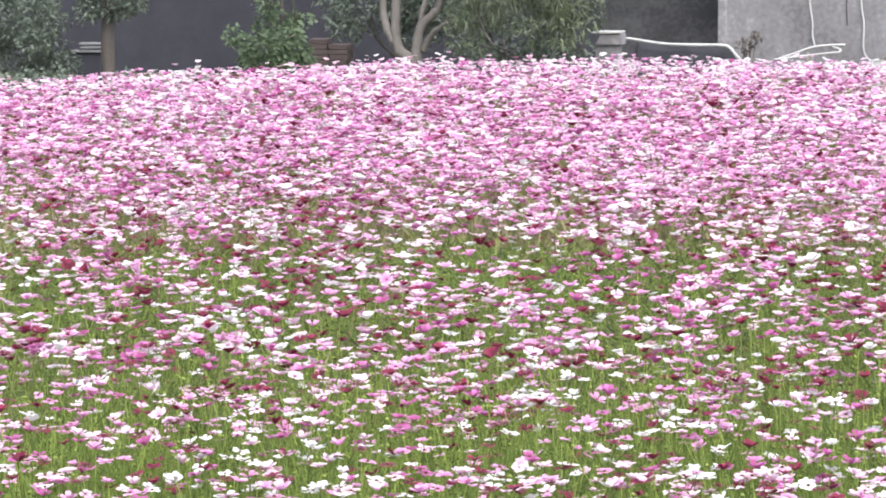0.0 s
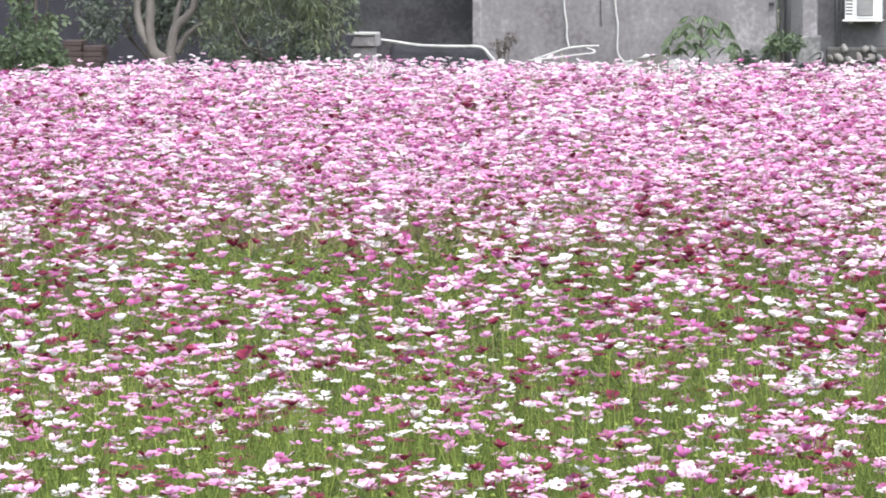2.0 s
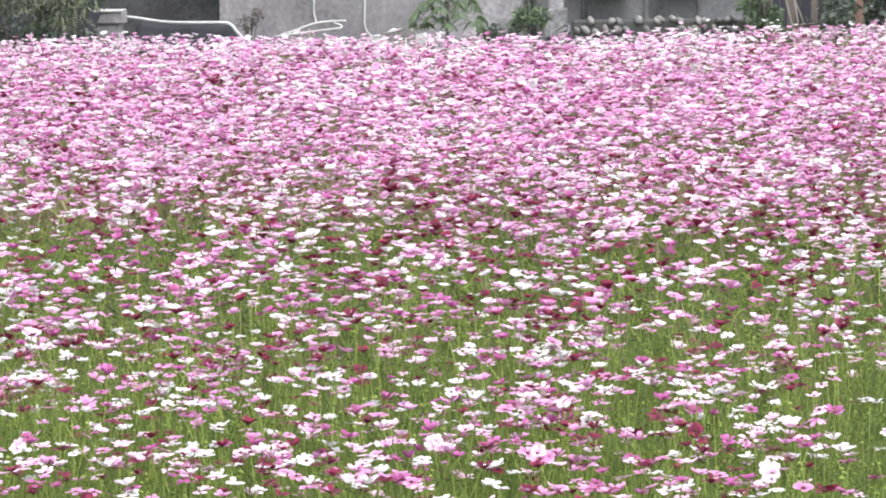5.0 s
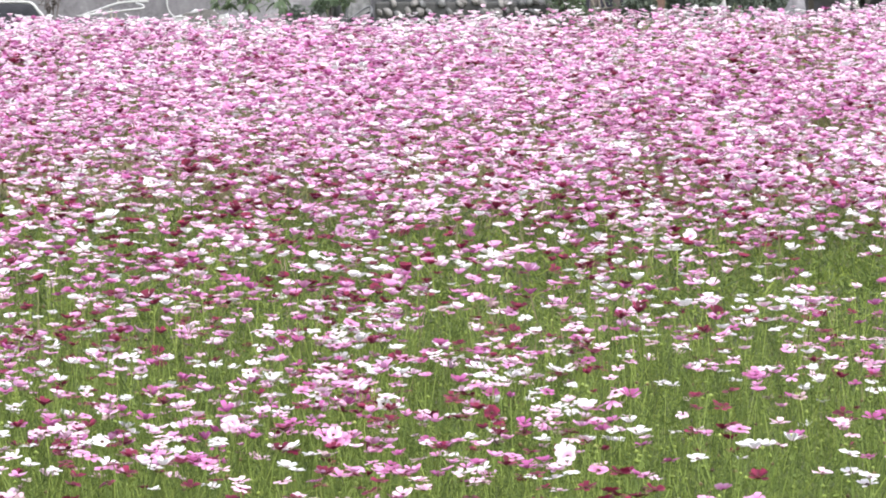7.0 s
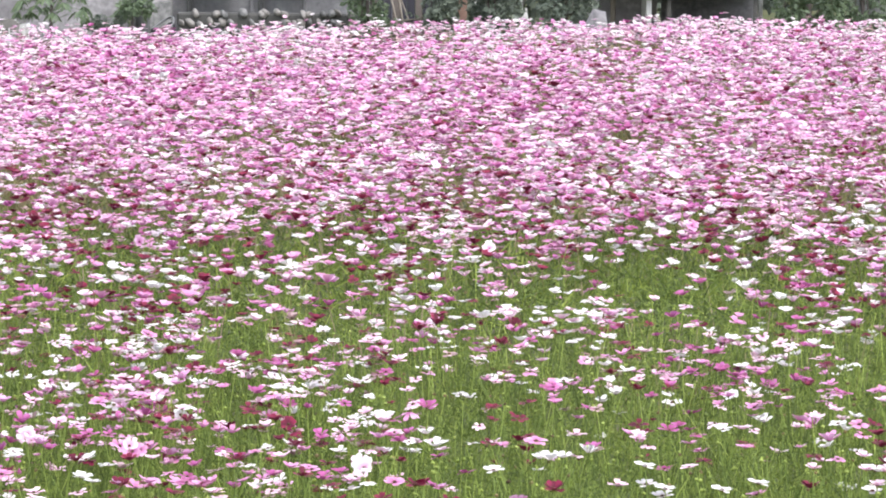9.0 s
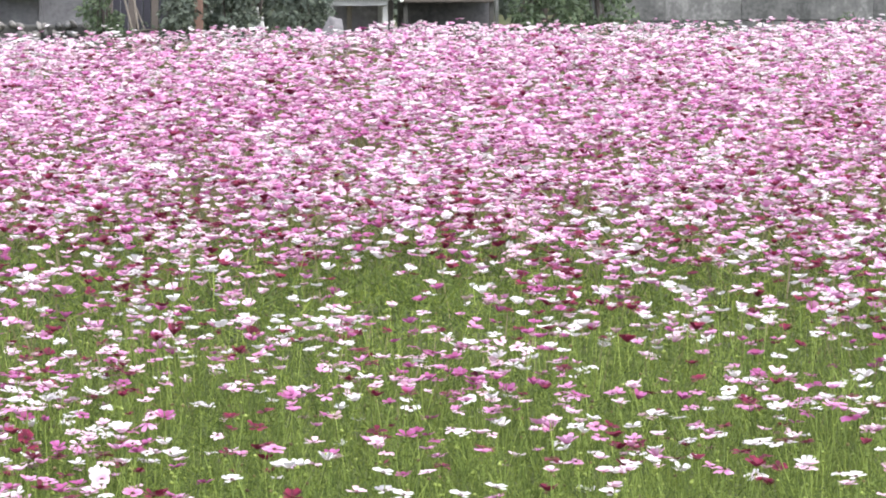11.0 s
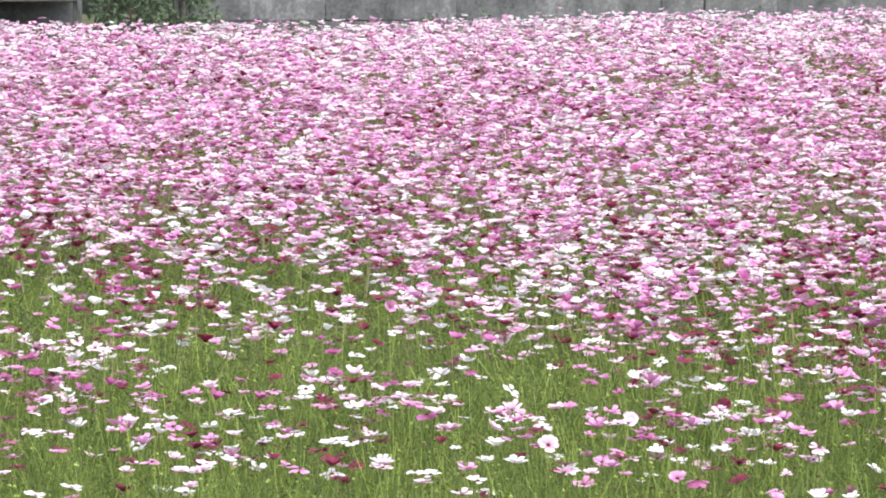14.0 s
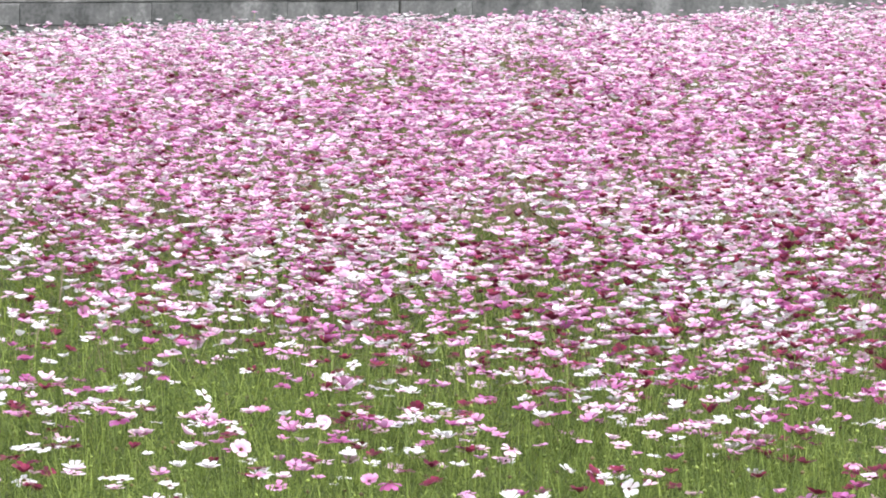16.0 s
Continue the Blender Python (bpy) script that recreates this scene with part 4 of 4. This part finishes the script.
# wall of slanted river stones
sw = thing("stone_wall", -2.2, 50.6, 0, "low wall of slanted river stones set in dark mortar", "wall")
part("core", box_bm(-1.05, 0.9, 0.03, 0.22, 0, 0.48, 0.02), mortar, sw)
protos = []
for k in range(8):
    g = random.Random(k)
    bm = bmesh.new()
    bmesh.ops.create_icosphere(bm, subdivisions=2, radius=1)
    for v in bm.verts:
        v.co *= 1 + 0.22 * noise.noise(v.co * 1.3 + Vector((k, 0, 0)))
        v.co.x, v.co.y, v.co.z = v.co.x * 0.036, v.co.y * 0.05, v.co.z * 0.062
    me = bpy.data.meshes.new("stone")
    bm.to_mesh(me)
    bm.free()
    me.polygons.foreach_set("use_smooth", [True] * len(me.polygons))
    me.materials.append(pale_stone if k < 4 else old_stone)
    protos.append(me)
g = random.Random(3)
for r in range(5):
    for k in range(25):
        if r > 2 and g.random() < 0.25:
            continue
        o = new("stone", protos[g.randrange(4 if g.random() < 0.25 else 8)])
        o.parent = sw
        top = 0.02 * (k / 24) - 0.015
        o.matrix_local = pose(-1.0 + k * 0.078 + g.uniform(-0.035, 0.035), 0.022, 0.06 + r * 0.105 + top + g.uniform(-0.015, 0.02), g.uniform(-15, 15), g.uniform(-65, -5), g.uniform(-30, 30)) @ Matrix.Diagonal((g.uniform(0.7, 1.4), 1.0, g.uniform(0.6, 1.15), 1.0))

# leaning poles and cut branches
for k, (x0, x1, z1, r) in enumerate(((-0.86, -0.98, 0.95, 0.012), (-0.8, -0.86, 0.95, 0.014), (-0.72, -0.9, 0.9, 0.01))):
    p = thing("leaning_pole", x0, 50.2, 0, "thin weathered wooden pole leaning in the yard", "pole", "leaning poles")
    part("pole", tube_bm([(0.06, 0, -0.02), (0.02, 0.1, 0.4), (x1 - x0, 0.3, z1)], r, 7), wood_grey, p)
br = thing("cut_branches", -0.85, 49.7, 0, "heap of cut branches with some dry leaves", "branches")
for k in range(14):
    g = random.Random(200 + k)
    z = g.uniform(0.3, 0.5)
    limb(br, [(-1.15 + 0.1 * g.random(), 49.7 + g.uniform(-0.2, 0.2), z - 0.15), (-0.85, 49.7 + g.uniform(-0.2, 0.2), z), (-0.5 + g.uniform(-0.15, 0.15), 49.7 + g.uniform(-0.2, 0.2), z + g.uniform(-0.05, 0.12))], 0.012, 0.005, wood_grey, "branch")
crown(br, loose_clumps(-1.1, -0.45, 49.7, 0.25, 0.48, 12, 0.09, 30, 31, 0.2), shrub_leaf, 0.05, 0.02, 32)


def shrub(x, y, x0, x1, z0, z1, mat, label, seed, n=14, r=0.16, count=90, size=0.06, width=0.035, depth=0.35, trunk=0.03, up=0.2, sag=0.4):
    s = thing("leafy_shrub", x, y, 0, label, "shrub")
    stem = limb(s, [(x, y, -0.03), (x + 0.03, y, z0), (x - 0.02, y, z1)], trunk, trunk * 0.4, dark_bark, "trunk")
    for k in range(4):
        g = random.Random(seed * 10 + k)
        limb(s, [(x, y, z0 * 0.6), (x + g.uniform(-0.3, 0.3) * (x1 - x0), y + g.uniform(-0.1, 0.1), z0 + 0.2), (g.uniform(x0, x1), y + g.uniform(-0.2, 0.2), z1)], trunk * 0.5, trunk * 0.15, dark_bark, under=stem)
    crown(s, loose_clumps(x0, x1, y, z0, z1, n, r, count, seed, depth), mat, size, width, seed + 500, up, sag)
    return s


shrub(-1.17, 50.0, -1.3, -1.0, 0.35, 1.1, shrub_leaf, "fresh green shrub at the end of the stone wall", 41, 16, 0.13)
shrub(-0.38, 49.2, -0.5, -0.24, 0.4, 1.3, dark_leaf, "dense dark green shrub in the yard", 42, 22, 0.13, 110)
shrub(0.2, 49.2, 0.05, 0.4, 0.4, 1.4, dark_leaf, "dense dark bluish green shrub in the yard", 43, 26, 0.14, 110)
shrub(0.95, 49.2, 0.72, 1.2, 0.35, 1.5, dark_leaf, "broad dense dark green shrub in the yard", 44, 34, 0.16, 110)
shrub(3.5, 50.0, 3.15, 3.95, 0.35, 1.3, shrub_leaf, "wide fresh green shrub beside the grey wall", 45, 34, 0.17, 110)
shrub(4.25, 51.0, 3.9, 4.6, 0.3, 1.2, shrub_leaf, "hazy green shrub before the end of the old wall", 48, 26, 0.17, 90)
shrub(-11.2, 46.3, -11.5, -10.75, 0.4, 0.75, shrub_leaf, "leafy broad-leaved green shrub at the field's edge", 46, 22, 0.12, 85, 0.055, 0.036)
shrub(-11.1, 46.5, -11.35, -10.85, 0.75, 2.2, shrub_leaf, "tall thin leafy sapling behind the shrub", 47, 50, 0.12, 55, 0.055, 0.036)

rp = thing("rusty_post", -0.145, 51, 0, "rusty red-brown iron post", "post")
part("post", box_bm(-0.06, 0.06, -0.06, 0.06, -0.02, 1.8, 0.01), rust, rp)
bw = thing("brown_screen", -0.82, 52.2, 0, "dark weathered wooden screen of upright boards", "screen")
for k in range(9):
    part("board", box_bm(-0.36 + k * 0.085, -0.28 + k * 0.085, -0.02 + 0.006 * (k % 2), 0.02, 0, 1.7 + 0.03 * (k % 3), 0.005), shade_net if k % 3 else dark_bark, bw)

# pale bottle-shaped tubes that make the bright specks among the shrubs
for x, z, hgt, r in ((0.0, 0.0, 0.64, 0.03), (0.55, 0.0, 0.58, 0.035), (0.5, 0.0, 0.68, 0.025)):
    p = thing("pale_canister", x, 50.3, 0, "pale bottle-shaped tube standing among the shrubs", "canister", "canisters")
    part("body", tube_bm([(0, 0, 0), (0, 0, hgt * 0.6), (0, 0, hgt * 0.8), (0.005, 0, hgt * 0.92)], [r, r * 1.05, r, r * 0.45], 10), pvc, p)
    part("cap", tube_bm([(0.005, 0, hgt * 0.92), (0.005, 0, hgt)], r * 0.4, 8), pvc, p)
st = thing("boulder", 1.24, 47.4, 0, "pale pinkish grey boulder at the field's edge", "boulder")
bm = bmesh.new()
bmesh.ops.create_icosphere(bm, subdivisions=3, radius=1)
for v in bm.verts:
    k = 1 + 0.25 * noise.noise(v.co * 1.7) + 0.08 * noise.noise(v.co * 5)
    v.co = Vector((v.co.x * 0.16 * k, v.co.y * 0.2 * k, 0.2 + v.co.z * 0.5 * k))
rock = part("rock", bm, concrete, st)
rock.data.polygons.foreach_set("use_smooth", [True] * len(rock.data.polygons))

# low shelter with a pale roof edge, and a low lean-to beside it
sh = thing("low_shelter", 1.7, 52.3, 0, "low open shelter with a pale sheet roof on white posts", "shelter")
part("roof", box_bm(-0.4, 0.45, -0.4, 1.2, 0.69, 0.72, 0.006), white_paint, sh)
part("fascia", box_bm(-0.38, 0.28, -0.36, -0.33, 0.62, 0.688, 0.004), zinc, sh)
for x in (-0.36, 0.25):
    for y in (-0.34, 1.1):
        part("post", box_bm(x - 0.03, x + 0.03, y + 0.032, y + 0.09, 0, 0.688, 0.006), pvc, sh)
part("back_wall", box_bm(-0.4, 0.4, 1.16, 1.19, 0, 0.68), concrete, sh)
part("inner_post", box_bm(-0.16, -0.1, 0.4, 0.46, 0, 0.688, 0.006), wood_grey, sh, "weathered wooden post")
part("gutter", tube_bm(bend([(0.3, -0.42, 0.72), (0.4, -0.43, 0.71), (0.44, -0.44, 0.67)], 4), 0.022, 8), white_paint, sh)
lt = thing("lean_to", 2.7, 53.0, 0, "low lean-to with a dark weathered roof, open inside", "shed")
part("roof", box_bm(-0.55, 0.52, -0.5, 1.0, 0.63, 0.68, 0.008), dark_bark, lt)
part("back_wall", box_bm(-0.55, 0.52, 0.5, 0.55, 0, 0.62), stain_shade_wall, lt)
for x in (-0.5, 0.48):
    part("post", box_bm(x - 0.025, x + 0.025, -0.45, -0.4, 0, 0.629, 0.005), mortar, lt)
for k in range(4):
    part("side_board", box_bm(-0.5, 0.5, -0.38 + 0.003 * k, -0.36 + 0.003 * k, 0.06 + 0.08 * k, 0.12 + 0.08 * k, 0.004), mortar, lt)
pp = thing("grey_post", 3.2, 52, 0, "thin grey metal post", "post")
part("post", tube_bm([(0, 0, -0.02), (0, 0, 2.2)], 0.025, 8), zinc, pp)
pp = thing("grey_post", 10.4, 52.4, 0, "thin dark metal post before the old wall", "post")
part("post", tube_bm([(0, 0, -0.02), (0, 0, 2.2)], 0.016, 8), mortar, pp)

# the old grey wall along the right of the field
ow = thing("old_wall", 11.2, 53.6, 0, "long old wall of stained grey stone blocks with a paler upper course", "wall")
part("core", box_bm(-6.75, 9.2, 0.12, 0.5, 0, 1.55, 0.02), old_stone, ow)
g = random.Random(17)
for course, (z0, z1) in enumerate(((0.0, 0.36), (0.365, 0.62), (0.63, 1.0), (1.005, 1.4))):
    x = -6.75
    while x < 9.1:
        wdt = min(g.uniform(0.3, 1.3), 9.2 - x)
        mat = old_stone
        bm = box_bm(x, x + wdt, g.uniform(-0.012, 0.012) - 0.03 * (course < 2), 0.118, z0, z1, 0.004)
        for v in bm.verts:
            v.co += Vector((0, g.uniform(-0.006, 0.006), 0))
        part("block", bm, mat, ow)
        x += wdt
part("coping", box_bm(-6.8, 9.25, -0.08, 0.56, 1.56, 1.64, 0.02), concrete, ow)
for k in range(16):
    x = -6.2 + k * 1.0 + random.Random(k).uniform(-0.3, 0.3)
    s = thing("wall_weed", 11.2 + x, 53.2, 0, "low green weed growing at the foot of the old wall", "weed", "weeds at the wall")
    crown(s, loose_clumps(11.0 + x, 11.4 + x, 53.2, 0.1, 0.34 + 0.12 * random.Random(k + 50).random(), 6, 0.12, 40, 900 + k, 0.1), shrub_leaf if k % 3 else dark_leaf, 0.07, 0.02, 950 + k, 0.6)

# stacked bricks, rails and the trees
bp = thing("brick_stack", -11.2, 49.3, 0, "stack of old reddish bricks under the trees", "bricks")
brick_me = bpy.data.meshes.new("brick")
bm = box_bm(-0.105, 0.105, -0.05, 0.05, -0.027, 0.027, 0.005)
bm.to_mesh(brick_me)
bm.free()
brick_me.materials.append(brick_red)
g = random.Random(23)
for r in range(10):
    for k in range(2):
        for j in range(3):
            if r > 8 and k == 1:
                continue
            o = new("brick", brick_me)
            o.parent = bp
            o.matrix_local = pose(-0.11 + 0.22 * k + g.uniform(-0.01, 0.01), -0.11 + 0.11 * j, 0.027 + r * 0.0575, 0, 0, g.uniform(-3, 3))
rl = thing("plank_stack", -14.35, 50.5, 0, "few pale grey planks stacked on a dark block", "planks")
part("block", box_bm(-0.1, 0.24, -0.05, 0.2, 0, 0.335, 0.02), shade_net, rl)
for x0, z in ((-0.12, 0.34), (0.0, 0.385), (-0.02, 0.425)):
    part("plank", box_bm(x0, 0.25, -0.08, 0.1, z, z + 0.026, 0.005), dark_concrete, rl)

tl = thing("dark_tree", -13.2, 47.5, 0, "tree with a straight grey-brown trunk and dense dark leaves", "tree")
stem = limb(tl, [(-13.2, 47.5, -0.05), (-13.21, 47.5, 0.8), (-13.15, 47.5, 2.2)], 0.085, 0.06, dark_bark, "trunk")
limb(tl, [(-13.2, 47.5, 1.3), (-13.8, 47.4, 2.0), (-14.4, 47.3, 2.5)], 0.045, 0.02, dark_bark, under=stem)
limb(tl, [(-13.18, 47.5, 1.6), (-12.6, 47.6, 2.3), (-12.1, 47.6, 2.8)], 0.04, 0.015, dark_bark, under=stem)
# clumps from 1.5 m up are out of view, added to shade the yard
crown(tl, loose_clumps(-15.2, -13.75, 47.3, 0.6, 1.3, 36, 0.2, 170, 61, 0.4) + loose_clumps(-14.9, -13.6, 47.5, 0.3, 0.6, 18, 0.2, 130, 65, 0.3) + loose_clumps(-13.5, -12.85, 47.4, 0.9, 1.3, 16, 0.13, 110, 62, 0.2) + loose_clumps(-14.8, -12.2, 47.5, 1.5, 3.0, 40, 0.35, 120, 63, 0.8), dark_leaf, 0.05, 0.026, 64)

mt = thing("forked_tree", -9.9, 47.0, 0, "tree with several pale forked trunks and thin drooping leaves", "tree")
limb(mt, [(-9.78, 47.0, -0.1), (-9.84, 47.0, 0.42), (-9.95, 47.0, 0.56), (-9.99, 47.0, 0.75), (-9.98, 47.0, 1.1), (-9.94, 47.0, 2.4)], 0.075, 0.04, bark, "trunk")
limb(mt, [(-9.93, 47.02, 0.53), (-10.05, 47.0, 0.72), (-10.12, 47.0, 0.95), (-10.13, 47.0, 1.3), (-10.3, 47.1, 2.4)], 0.05, 0.03, bark, "trunk")
stem = limb(mt, [(-9.8, 47.1, 0.2), (-9.79, 47.1, 0.55), (-9.74, 47.1, 0.8), (-9.6, 47.1, 0.95), (-9.52, 47.1, 1.15), (-9.3, 47.1, 2.3)], 0.065, 0.03, bark, "trunk")
limb(mt, [(-9.76, 47.1, 0.72), (-9.74, 47.15, 0.95), (-9.7, 47.2, 1.2), (-9.68, 47.2, 2.3)], 0.035, 0.02, bark, under=stem)
limb(mt, [(-9.72, 47.1, 0.55), (-9.62, 47.05, 0.72), (-9.5, 47.0, 0.82), (-9.38, 47.0, 0.9)], 0.04, 0.012, bark, under=stem)
limb(mt, [(-9.5, 47.1, 1.2), (-9.2, 47.0, 1.05), (-9.05, 47.0, 0.75), (-8.95, 47.0, 0.62)], 0.02, 0.008, bark, under=stem)
limb(mt, [(-9.4, 47.1, 1.6), (-8.8, 47.0, 1.7), (-8.2, 46.9, 1.4)], 0.035, 0.01, bark, under=stem)
g = random.Random(71)
hang = []
for k in range(95):
    x = g.uniform(-9.35, -7.95)
    low = 0.55 + 0.5 * abs(math.sin(x * 3.1)) * g.random() + (0.15 if x > -8.75 and x < -8.5 else 0)
    hang.append((x, 47.0 + g.uniform(-0.3, 0.3), g.uniform(low, 1.5), 0.14, 0.12, 0.1, 46))
crown(mt, hang, weep_leaf, 0.07, 0.016, 72, -0.4, 0.6)
# unseen upper crown, added to block light from the ground and wall behind
crown(mt, loose_clumps(-10.8, -8.0, 47.2, 1.6, 3.4, 50, 0.35, 110, 73, 0.9), weep_leaf, 0.12, 0.02, 74, -0.3, 0.6)
shrub(-8.25, 47.6, -8.7, -7.95, 0.3, 1.4, dark_leaf, "dark dense shrub under the drooping tree", 75, 30, 0.17, 90, depth=0.2)
shrub(-9.1, 48.4, -9.6, -8.6, 0.2, 0.62, dark_leaf, "low dark undergrowth under the trees", 76, 16, 0.15, 70, depth=0.3)
shrub(-10.6, 49.9, -11.3, -10.0, 0.55, 1.7, dark_leaf, "dark tall shrub in the shade of the trees", 77, 70, 0.2, 70, depth=0.3)
shrub(-9.6, 49.9, -10.0, -9.1, 0.5, 1.9, dark_leaf, "dark tall shrub behind the forked trunks", 78, 34, 0.2, 80, depth=0.3)


# undergrowth along the field's left end, and the trees that close the yard
for k, (x, y) in enumerate(((-16.2, 45.0), (-15.2, 45.5), (-14.2, 44.8), (-13.2, 45.2), (-12.3, 44.6), (-11.6, 44.9))):
    shrub(x, y, x - 0.5, x + 0.5, 0.08, 0.34, dark_leaf, "low dark undergrowth at the field's edge", 120 + k, 16, 0.16, 60, depth=0.5)
for k in range(12):
    x = -2.4 + k * 0.72
    shrub(x, 57.0 + (k % 3) * 0.5, x - 0.45, x + 0.45, 0.3, 2.4, dark_leaf, "tall dark hedge tree behind the yard", 140 + k, 34, 0.32, 42, 0.12, 0.07, 0.4, 0.05)


def far_woods():
    """A belt of dim trees closing the distance behind the yard."""
    g = np.random.default_rng(77)
    n = 26000
    x, h = g.uniform(-70, 75, n), g.beta(1.2, 1.4, n)
    top = 5.5 + 1.6 * wave(x, 0 * x, 6.0, 78) + 0.8 * wave(x, 0 * x, 1.7, 79)
    base = np.stack([x, 66 + g.normal(0, 1.5, n), h * top], 1)
    v, f = blades(base, unit(n, 0.1, g), g.uniform(0.25, 0.6, n), g.uniform(0.15, 0.35, n), g.uniform(0, 0.6, n), 0.1, 0.5, g, True)
    tagged(new("far_woods", raw_mesh("far_woods", v, f, [dark_leaf])), "dim green belt of trees behind the yard", "trees", kind="stuff")


far_woods()


# ---- the nearest flowers, one by one ----
def petal_mesh(tint, k):
    g = random.Random(k)
    rows = [(0.1, 0.045, 0), (0.32, 0.14, 0.01), (0.58, 0.25, 0.03), (0.82, 0.295, 0.03), (0.95, 0.24, 0.0)]
    tip = [(0.98, -0.2), (1.0, -0.1), (0.955, -0.05), (1.02, 0.0), (0.96, 0.06), (1.0, 0.12), (0.97, 0.2)]
    v, f = [], []
    curl = g.uniform(-0.12, 0.1)
    for r, w, dip in rows:
        for s in (-1, -0.5, 0, 0.5, 1):
            v.append((r, s * w, 0.05 * s * s + curl * r * r - 0.03 * dip + 0.012 * math.cos(s * 9)))
    n = len(rows)
    for i in range(n - 1):
        for j in range(4):
            a = i * 5 + j
            f.append((a, a + 1, a + 6, a + 5))
    base = len(v)
    for r, w in tip:
        v.append((r, w, 0.02 + curl * r * r))
    last = (n - 1) * 5
    for a, b, t0, t1 in ((0, 1, 0, 1), (1, 2, 2, 3), (2, 3, 3, 4), (3, 4, 5, 6)):
        f.append((last + a, last + b, base + t1, base + t0))
    me = bpy.data.meshes.new("petal")
    me.from_pydata(v, [], f)
    me.polygons.foreach_set("use_smooth", [True] * len(f))
    me.materials.append(near_petal[tint])
    return me


WORDS = ("white cosmos flower", "pale pink cosmos flower", "lilac-pink cosmos flower", "deep rose cosmos flower", "dark crimson cosmos flower")


def cosmos(tint, k, height, radius, tilt, lean, cup):
    """A single flower on its stalk; the foot stands at the origin."""
    g = random.Random(1000 + 31 * tint + k)
    fl = thing("cosmos_flower", 0, 0, 0, WORDS[tint] + " with dark centre on a thin green stalk", "flower", "cosmos flowers near the lane")
    part("stalk", tube_bm(bend([(g.uniform(-0.1, 0.1), g.uniform(-0.1, 0.1), -0.04), (g.uniform(-0.03, 0.03), g.uniform(-0.03, 0.03), height * 0.55), (0, 0, height - 0.006)], 4), 0.0018, 5), stem_green, fl)
    m = pose(0, 0, height, 0, 0, lean) @ pose(0, 0, 0, 0, tilt, g.uniform(0, 45))
    bm = bmesh.new()
    bmesh.ops.create_uvsphere(bm, u_segments=8, v_segments=5, radius=radius * 0.22)
    for v in bm.verts:
        v.co.z = v.co.z * 0.7 + radius * 0.06
    disc = part("disc", bm, pollen, fl, "dark domed disc with yellow pollen")
    disc.matrix_local = m
    bm = bmesh.new()
    bmesh.ops.create_cone(bm, segments=6, radius1=0.002, radius2=radius * 0.2, depth=radius * 0.3)
    cal = part("calyx", bm, bud_green, fl, "small green calyx")
    cal.matrix_local = m @ pose(0, 0, -radius * 0.14)
    for i in range(8):
        o = new("petal", petals[tint][(i + k) % 3])
        o.parent = fl
        o.matrix_local = m @ pose(0, 0, 0, 0, 0, i * 45 + g.uniform(-6, 6)) @ pose(0, 0, 0, 0, -cup + g.uniform(-10, 10), 0) @ Matrix.Scale(radius * g.uniform(0.88, 1.05), 4)
    return fl


petals = [[petal_mesh(t, 5 * t + k) for k in range(3)] for t in range(5)]


def near_flowers():
    g = np.random.default_rng(19)
    kinds = {}
    x, y, who = tufts(13.4, 15.0, g)
    ok = single(x, y)
    x, y, who = x[ok], y[ok], who[ok]
    tint = tuft_tints(x, y, who, g)
    kind = g.integers(2, 7, len(x))
    kind[g.uniform(size=len(x)) < 0.03] = 0
    kind[g.uniform(size=len(x)) < 0.1] = 1
    sx, sy, st = standing_out()
    ok = single(sx, sy)
    x, y, tint, kind = np.concatenate([x, sx[ok]]), np.concatenate([y, sy[ok]]), np.concatenate([tint, st[ok]]), np.concatenate([kind, np.ones(ok.sum(), int)])
    for i in range(len(x)):
        t, k = int(tint[i]), int(kind[i])
        m = pose(x[i], y[i], float(lie(x[i:i + 1], y[i:i + 1])[0]) - TOP + float(g.normal(-0.01, 0.03)), 0, 0, float(g.uniform(0, 360)) if k > 1 else float(g.normal(-90, 35)))
        if (t, k) not in kinds:
            r = random.Random(7 * t + k)
            tilt = r.uniform(45, 70) if k == 0 else r.uniform(5, 16) if k == 1 else abs(r.gauss(0, 12)) + 4
            kinds[t, k] = cosmos(t, k, TOP + r.uniform(-0.06, 0.06), r.uniform(0.03, 0.038), tilt, 0, r.uniform(8, 30))
            kinds[t, k].matrix_world = m
        else:
            copy_thing(kinds[t, k], m)


near_flowers()
